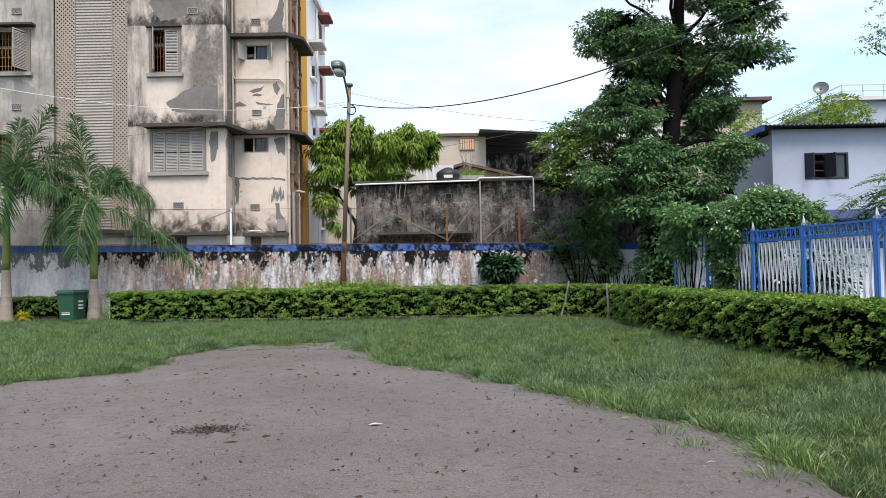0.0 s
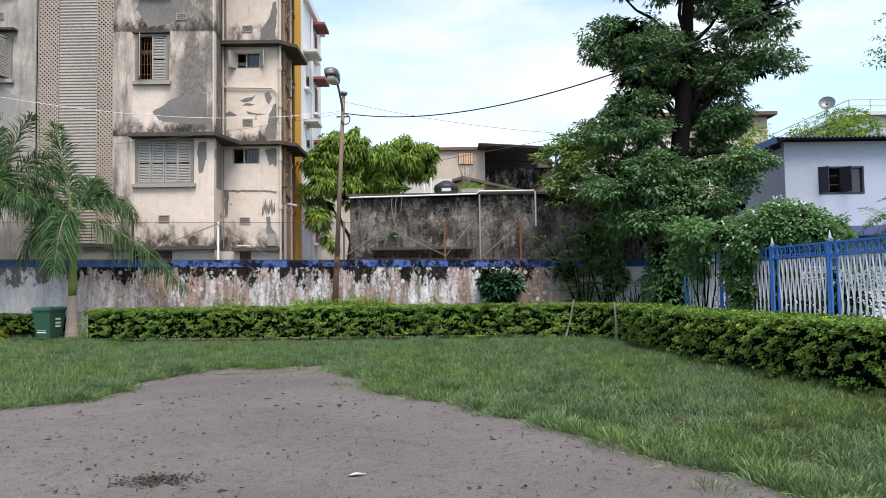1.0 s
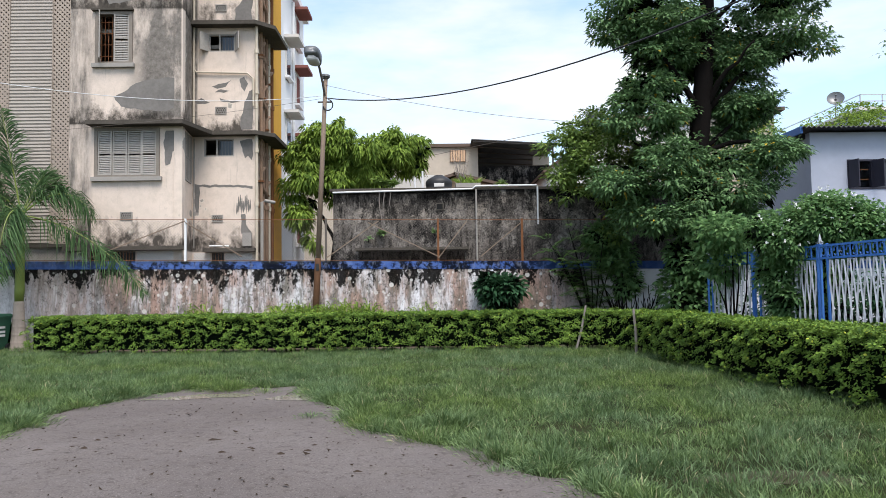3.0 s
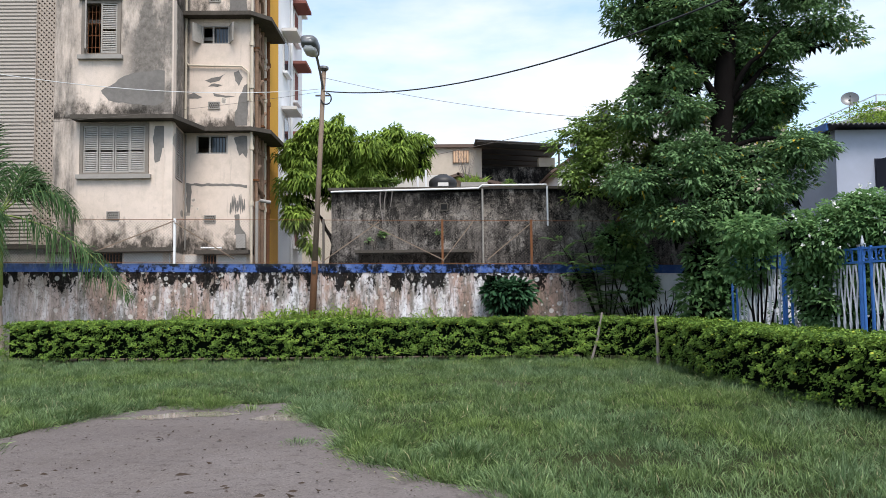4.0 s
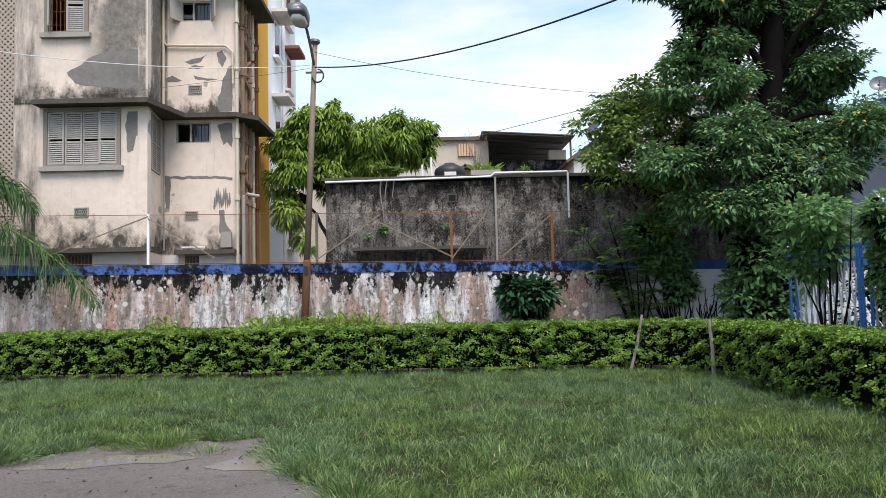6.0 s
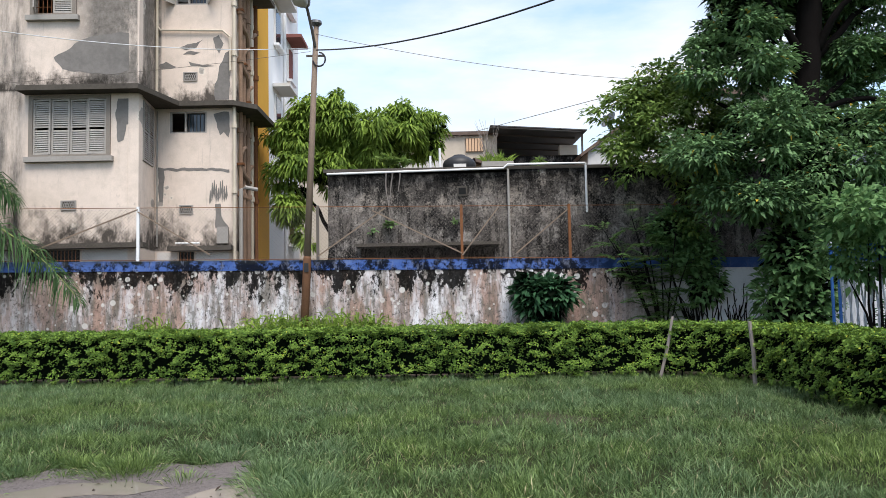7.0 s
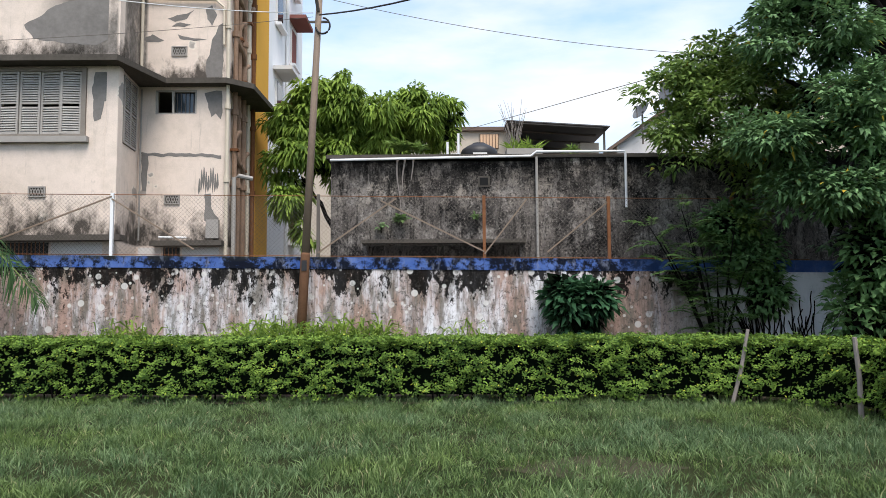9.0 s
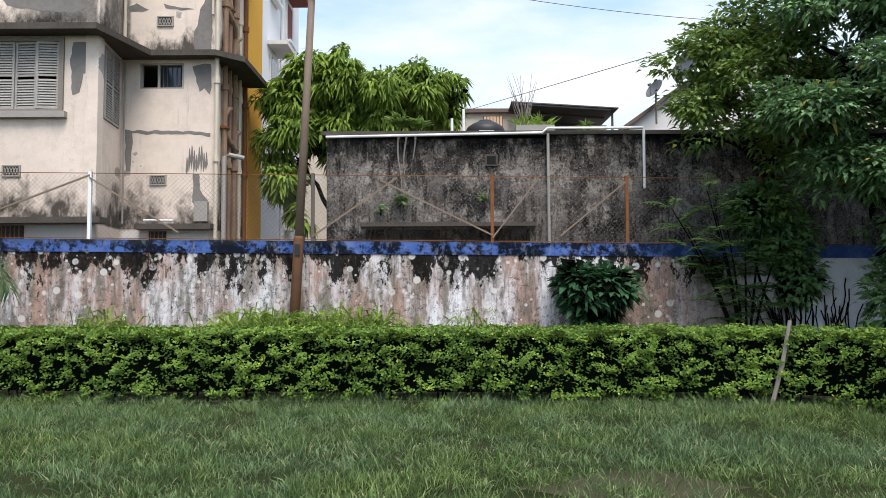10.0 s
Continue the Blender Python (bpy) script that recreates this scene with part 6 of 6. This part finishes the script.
OVER_GATE = [(7.35, 18.6, 2.5, 0.75, 0.8, 0.62), (8.0, 18.3, 2.75, 0.85, 0.8, 0.6), (8.65, 18.0, 2.6, 0.75, 0.7, 0.5), (7.3, 18.9, 1.75, 0.45, 0.6, 0.6), (7.9, 18.4, 1.8, 0.5, 0.5, 0.6), (7.5, 18.7, 1.2, 0.4, 0.4, 0.5)]
shrub("flowering_shrub", (7.9, 18.6, 0), OVER_GATE + [tuple(q) for q in clumps(OVER_GATE, 26, 0.26, 12, 0.7)], 2400, 12, 0.14, 0.13, 0.07, "shrub_leaf", "flowering shrub hanging over the gate", blossom=300)
shrub("broad_leaved_shrub", (6.9, 20.6, 0), [(6.7, 20.4, 2.75, 0.7, 0.6, 0.4), (6.9, 20.9, 2.2, 0.6, 0.6, 0.6)], 190, 9, 0.26, 0.19, 0.10, "shrub_leaf", "broad-leaved shrub beside the tree")
shrub("vine", (6.7, 23.6, 0), [(6.6, 23.5, 1.2, 0.45, 0.4, 0.9), (6.9, 23.3, 2.2, 0.55, 0.5, 0.8), (7.3, 23.3, 1.2, 0.4, 0.4, 1.0)], 260, 9, 0.2, 0.2, 0.12, "shrub_leaf", "climbing vine with broad leaves on the tree trunk")
shrub("vine", (5.5, 24.9, 0), [(5.3, 24.8, 2.4, 0.6, 0.25, 0.5), (5.6, 24.8, 1.7, 0.35, 0.25, 0.5), (4.9, 24.85, 2.9, 0.5, 0.25, 0.5)], 300, 9, 0.2, 0.17, 0.1, "shrub_leaf", "dark creeper hanging over the boundary wall")
shrub("dark_shrub", (1.85, 24.6, 0), [(1.85, 24.6, 1.35, 0.55, 0.4, 0.55), (1.6, 24.5, 1.6, 0.3, 0.3, 0.3), (2.15, 24.5, 1.55, 0.35, 0.3, 0.3)], 110, 11, 0.24, 0.24, 0.11, "dark_leaf", "dark blue-green shrub against the wall", 0.22)


def feathery(name, at, twigs, mat, label, seg=14, trunk=False):
    """Branches with pairs of fine pinnate leaves."""
    root = thing(name, (at[0], at[1], 0), label, "tree" if trunk else "shrub")
    s, lf = Geo(), Geo()
    if trunk:
        s.tube([(at[0] + 0.5, at[1], 0), (at[0] + 0.3, at[1], 1.5), at], [0.16, 0.12, 0.07], 8)
    for e, length in twigs:
        p0, p1 = np.array(at, float), np.array(e, float)
        k = np.linspace(0, 1, 8)[:, None]
        p = p0 + (p1 - p0) * k
        p[:, 2] += 0.25 * np.sin(k[:, 0] * np.pi)
        s.tube(p, np.linspace(0.03, 0.008, 8), 5)
        for j in range(14):
            b = p[3 + j % 5] + RNG.normal(0, 0.03, 3)
            d = (p1 - p0) / np.linalg.norm(p1 - p0) * 0.5 + unit(1)[0] * [1, 1, 0.4]
            d /= np.linalg.norm(d)
            t = np.linspace(0.1, 1, seg)
            q = b + d * (t * length)[:, None]
            q[:, 2] -= 0.35 * length * t ** 2
            s.tube(q, 0.004, 3)
            sd = np.cross(d, [0, 0, 1.0])
            sd /= np.linalg.norm(sd) + 1e-6
            for sg in (1, -1):
                lf.leaves(q, np.tile(sg * sd + d * 0.4, (seg, 1)) + RNG.normal(0, 0.1, (seg, 3)), [[0, 0, 1.0]] * seg, length * 0.32 * np.sin(np.pi * (0.15 + 0.8 * t)), 0.05, 0.05, 0.2)
    part("branch_work", s, "bark", root)
    part("foliage", lf, mat, root)


feathery("feathery_shrub", (4.6, 24.7, 0.0), [((3.3, 24.6, 2.9), 0.6), ((3.9, 24.5, 3.2), 0.65), ((4.2, 24.4, 2.5), 0.6), ((4.9, 24.5, 2.9), 0.6), ((3.6, 24.5, 2.2), 0.6), ((5.1, 24.4, 2.2), 0.5), ((4.3, 24.6, 1.6), 0.5), ((4.7, 24.5, 1.2), 0.5), ((4.2, 24.6, 1.0), 0.45), ((3.5, 24.5, 2.6), 0.65), ((4.0, 24.4, 2.8), 0.65), ((4.5, 24.4, 2.2), 0.6)], "fern_leaf", "feathery shrub leaning over the boundary wall")
# a branch that reaches in over the gates
feathery("overhanging_tree", (12.4, 16.2, 3.2), [((10.0, 16.2, 2.75), 0.8), ((9.4, 16.4, 2.9), 0.8), ((10.2, 16.0, 3.3), 0.8), ((9.0, 15.8, 2.3), 0.9), ((9.6, 16.0, 3.1), 1.0), ((9.2, 16.2, 2.6), 1.0), ((10.4, 16.1, 2.9), 1.0), ((9.8, 15.6, 2.4), 0.9)], "fern_leaf", "leaning tree with feathery leaves beside the lane", trunk=True)

far = thing("tree", (26, 36, 0), "far tree with thin leafy branches", "tree")
g = Geo()
g.tube([(27, 36, 0), (27, 36, 6), (26.5, 36, 10)], [0.3, 0.25, 0.1], 8)
limbs(g, (26.8, 36, 8), [(21.5, 36, 12.0), (22.4, 36, 13.0), (25, 35.5, 14.5)], 0.12)
part("trunk", g, "bark", far)
leaf, _ = crown([(21.9, 36, 13.0, 1.2, 1.2, 1.1), (21.1, 36, 12.0, 0.6, 0.6, 0.4), (23.0, 36, 13.8, 1.3, 1.2, 1.2), (25.5, 36, 14.5, 2.5, 2, 2), (24.0, 36, 11.0, 1.0, 1.0, 0.5)], 260, 12, 0.35, 0.22, 0.09, 0.3)
part("crown", leaf, "shrub_leaf", far)
leaf, _ = crown([(5.0, 58, 9.6, 1.7, 1.2, 1.2), (7.0, 58, 9.4, 1.2, 1.0, 0.9)], 200, 12, 0.4, 0.26, 0.12, 0.3)
part("crown", leaf, "shrub_leaf", CANOPY_TREE)
for bx_, by_, z_, w_ in ((18.6, 35, 8.0, 1.8), (15.2, 38, 8.2, 1.4), (20.3, 39, 9.4, 1.7)):
    rt = thing("tree", (bx_, by_, 0), "bright green treetop behind the pale blue house", "tree")
    part("trunk", Geo().tube([(bx_, by_, 0), (bx_, by_, z_)], [0.2, 0.06], 6), "bark", rt)
    leaf, _ = crown([(bx_, by_, z_, w_, 1.2, 0.9), (bx_ + w_ * 0.6, by_, z_ + 0.5, w_ * 0.5, 0.8, 0.6)], 160, 12, 0.35, 0.24, 0.1, 0.3)
    part("crown", leaf, "mango_leaf", rt)

# strappy weeds between the hedge and the wall
weeds = Geo()
n = 2600
c = np.stack([RNG.choice([-4.2, -3.5, -2.7, -1.9, -6.6, -0.3], n, p=[0.25, 0.2, 0.25, 0.15, 0.12, 0.03]) + RNG.normal(0, 0.28, n), RNG.uniform(24.0, 24.8, n), RNG.uniform(0.1, 1.0, n) * RNG.uniform(0.6, 1.0, n) ** 0.5], 1)
weeds.leaves(c, np.c_[RNG.normal(0, 0.6, (n, 2)), np.full(n, 0.9)], RNG.normal(0, 1, (n, 3)), RNG.uniform(0.35, 0.85, n), 0.04, 0.05, 0.5)
solid("weeds", weeds, "mango_leaf", "strappy green weeds round the lamp post", "weeds", kind="stuff")
q = np.tile([(-13.55, 23.6, 0.05)], (140, 1)) + RNG.normal(0, 0.05, (140, 3)) * [1, 1, 0]
solid("yellow_plant", Geo().leaves(q + [0, 0, 0.1], unit(140) * [1, 1, 0.6] + [0, 0, 0.55], [[0, 0, 1.0]] * 140, RNG.uniform(0.2, 0.45, 140), 0.06, 0.15, 0.3), "yellow_leaf", "small yellow-leaved plant by the bin", "plant", origin=(-13.55, 23.6, 0))

# ---- stakes in the hedge ----
for a, b, r in (((3.3, 20.86, 0), (3.56, 20.85, 1.08), 0.03), ((4.38, 19.6, 0), (4.34, 19.6, 1.02), 0.035)):
    st = solid("stake", Geo().tube([a, tuple((np.array(a) + b) / 2 + [0.02, 0, 0]), b], [r, r * 0.9, r * 0.8], 7), "stake", "weathered wooden stake leaning in the hedge", "stake", origin=a)

# ---- puddles and litter on the bare patch ----
solid("puddle", fill(ragged([(-2.5, 14.0), (-2.2, 14.35), (-1.75, 14.5), (-1.5, 14.2), (-1.7, 13.8), (-2.2, 13.8)], 0.08, 0.1), 0.009), "water", "shallow muddy puddle against the grass", "puddle")
solid("puddle", fill(ragged([(-4.3, 14.1), (-3.6, 14.55), (-3.0, 14.6), (-2.6, 14.4), (-2.9, 14.2), (-3.3, 14.15), (-3.7, 14.0)], 0.08, 0.1), 0.009), "water", "shallow muddy puddle at the end of the patch", "puddle")
lit = Geo()
n = 3000
c = np.stack([RNG.uniform(-8, 2.6, n), RNG.uniform(4.5, 14.8, n), np.full(n, 0.012)], 1)
c = c[inside(c[:, 0], c[:, 1])]
n = len(c)
lit.leaves(c, np.c_[RNG.normal(0, 1, (n, 2)), RNG.normal(0.1, 0.1, n)], np.c_[RNG.normal(0, 0.3, (n, 2)), np.ones(n)], RNG.gamma(1.6, 0.016, n), RNG.gamma(1.6, 0.009, n), 0.3)
c = np.c_[RNG.normal([-2.25, 7.0], [0.16, 0.09], (260, 2)), np.full(260, 0.012)]
lit.leaves(c, np.c_[RNG.normal(0, 1, (260, 2)), np.full(260, 0.15)], np.c_[RNG.normal(0, 0.3, (260, 2)), np.ones(260)], 0.05, 0.018, 0.2)
solid("leaf_litter", lit, "litter", "dry leaf crumbs strewn on the mud", "litter", kind="stuff")
solid("dry_leaf", Geo().leaves([(-0.76, 7.05, 0.015)], [(1, 0.15, 0.05)], [(0, 0, 1)], 0.16, 0.07, 0.15), "paper", "pale dry fallen leaf on the mud", "leaf", origin=(-0.7, 7.05, 0.01))

# ---- clods of mud ----
clods = Geo()
n = 1500
c = np.stack([RNG.uniform(-7.5, 2.6, n), 4.6 + 10 * RNG.uniform(0, 1, n), np.full(n, 0.004)], 1)
band_ = lumps(c, 0.7, 60)
c = c[inside(c[:, 0], c[:, 1]) & (band_ > 0.0)]
for x, y, z in c:
    r = RNG.gamma(2, 0.007)
    a = RNG.uniform(0, 6.28)
    ring = [(x + r * (1 + 0.3 * RNG.normal()) * math.cos(a + k * 1.05), y + 0.7 * r * (1 + 0.3 * RNG.normal()) * math.sin(a + k * 1.05), z) for k in range(6)]
    clods.add([*ring, (x, y, z + r * RNG.uniform(0.2, 0.5))], [(k, (k + 1) % 6, 6) for k in range(6)])
solid("mud_clods", clods, "litter", "small dark clods of mud", "mud", kind="stuff")

# ---- dry strip under and behind the hedge ----
solid("earth_strip", fill(ragged([(-11, 22.5), (-8, 21.95), (-5, 21.6), (-2, 21.5), (1, 21.35), (3, 21.25), (4.2, 20.9), (4.9, 20.0), (5.6, 20.0), (5.2, 22.3), (3.5, 23.4), (-4, 23.7), (-11, 24.1)], 0.2, 0.15), 0.006), "earth", "dry pinkish earth under the hedge", "ground", kind="structure")

# ---- plants that root in the outhouse wall and roof ----
def rosette(name, at, n, length, width, mat, label, rise=0.5, droop=0.3):
    q = np.tile([at], (n, 1)) + RNG.normal(0, 0.03, (n, 3))
    way = unit(n) * [1, 1, 0.5] + [0, -0.3, rise]
    root = thing(name, at, label, "plant")
    part("foliage", Geo().leaves(q, way, np.tile([[0, 0, 1.0]], (n, 1)) + RNG.normal(0, 0.3, (n, 3)), RNG.uniform(length * 0.6, length, n), width, 0.15, droop), mat, root)
    part("stem", Geo().tube([(at[0], at[1] + 0.06, at[2] - 0.12), at], 0.015, 5), "bark", root)


rosette("wall_plant", (-1.55, 26.3, 3.25), 26, 0.3, 0.12, "fern_leaf", "small broad-leaved plant rooted in the mouldy wall")
rosette("wall_plant", (0.05, 26.3, 3.3), 18, 0.2, 0.07, "fern_leaf", "small plant rooted in the mouldy wall")
rosette("wall_plant", (-2.0, 26.3, 3.1), 14, 0.25, 0.1, "shrub_leaf", "small plant rooted in the mouldy wall")
rosette("roof_plant", (-1.6, 26.6, 4.8), 60, 0.6, 0.1, "young_leaf", "leafy plant rooted at the edge of the flat roof", 0.8)
rosette("roof_plant", (-1.25, 26.65, 4.8), 40, 0.45, 0.09, "young_leaf", "leafy plant rooted at the edge of the flat roof", 0.8)
rosette("roof_plant", (2.2, 26.7, 4.78), 90, 0.35, 0.05, "young_leaf", "low weeds on the flat roof", 0.4)
for k, x in enumerate((-1.62, -1.5, -1.34)):
    z1 = 3.5 + 0.3 * k
    solid("hanging_root", Geo().tube([(x + 0.04 * math.sin(z * 4 + k), 26.36 - 0.02, z) for z in np.linspace(4.6, z1, 12)], np.linspace(0.022, 0.006, 12), 5), "stake", "pale root hanging down the mouldy wall", "root", origin=(x, 26.36, 4.6))
tw = thing("dry_shrub", (0.95, 26.9, 4.86), "dry twiggy plant behind the planter", "plant")
g = Geo()
for k in range(22):
    e = np.array([0.95, 26.9, 4.84]) + unit(1)[0] * [0.35, 0.2, 0.2] + [0, 0, RNG.uniform(0.6, 1.15)]
    g.tube([(0.95, 26.8, 4.83), tuple((np.array([0.95, 26.8, 4.83]) + e) / 2 + RNG.normal(0, 0.05, 3)), tuple(e)], [0.008, 0.006, 0.003], 4)
part("branch_work", g, "stake", tw)

# ---- bare creeper stems on the white stretch of wall ----
cr = thing("creeper", (6.2, 24.97, 0), "bare dark creeper stems spread over the white wall", "creeper")
g = Geo()
for k in range(46):
    x0 = RNG.choice([5.55, 6.15, 6.4]) + RNG.normal(0, 0.08)
    x, z, p = x0, 0.0, []
    lean = RNG.normal(0, 0.45)
    for s in range(12):
        p.append((x, 24.965 - RNG.uniform(0, 0.02), z))
        z += RNG.uniform(0.12, 0.2)
        x += lean * 0.11 + RNG.normal(0, 0.035)
    part("creeper_stem", Geo().tube(p[:RNG.integers(6, 12)], 0.012, 4), "bark", cr)

shrub("dark_shrub", (9.2, 21.5, 0), [(8.6, 21.8, 1.0, 0.8, 0.8, 0.9), (9.6, 21.0, 1.0, 0.9, 0.9, 0.9), (8.4, 19.6, 0.8, 0.6, 0.7, 0.7), (10.5, 20.2, 1.1, 0.9, 0.8, 0.9)], 420, 11, 0.25, 0.16, 0.07, "dark_leaf", "dark undergrowth behind the gates")

# ---- worn spots in the lawn ----
for pts in ([(-0.4, 17.2), (0.3, 17.6), (1.0, 17.7), (1.5, 17.3), (1.0, 16.8), (0.3, 16.8)], [(1.8, 9.2), (2.3, 9.5), (2.9, 9.4), (3.0, 9.1), (2.4, 8.9)], [(3.4, 16.3), (3.8, 16.6), (4.2, 16.3), (3.8, 16.0)]):
    tagged(solid("bare_patch", fill(ragged(pts, 0.1, 0.3), 0.004), "thin_turf"), "worn bare spot in the lawn", "ground", kind="structure")
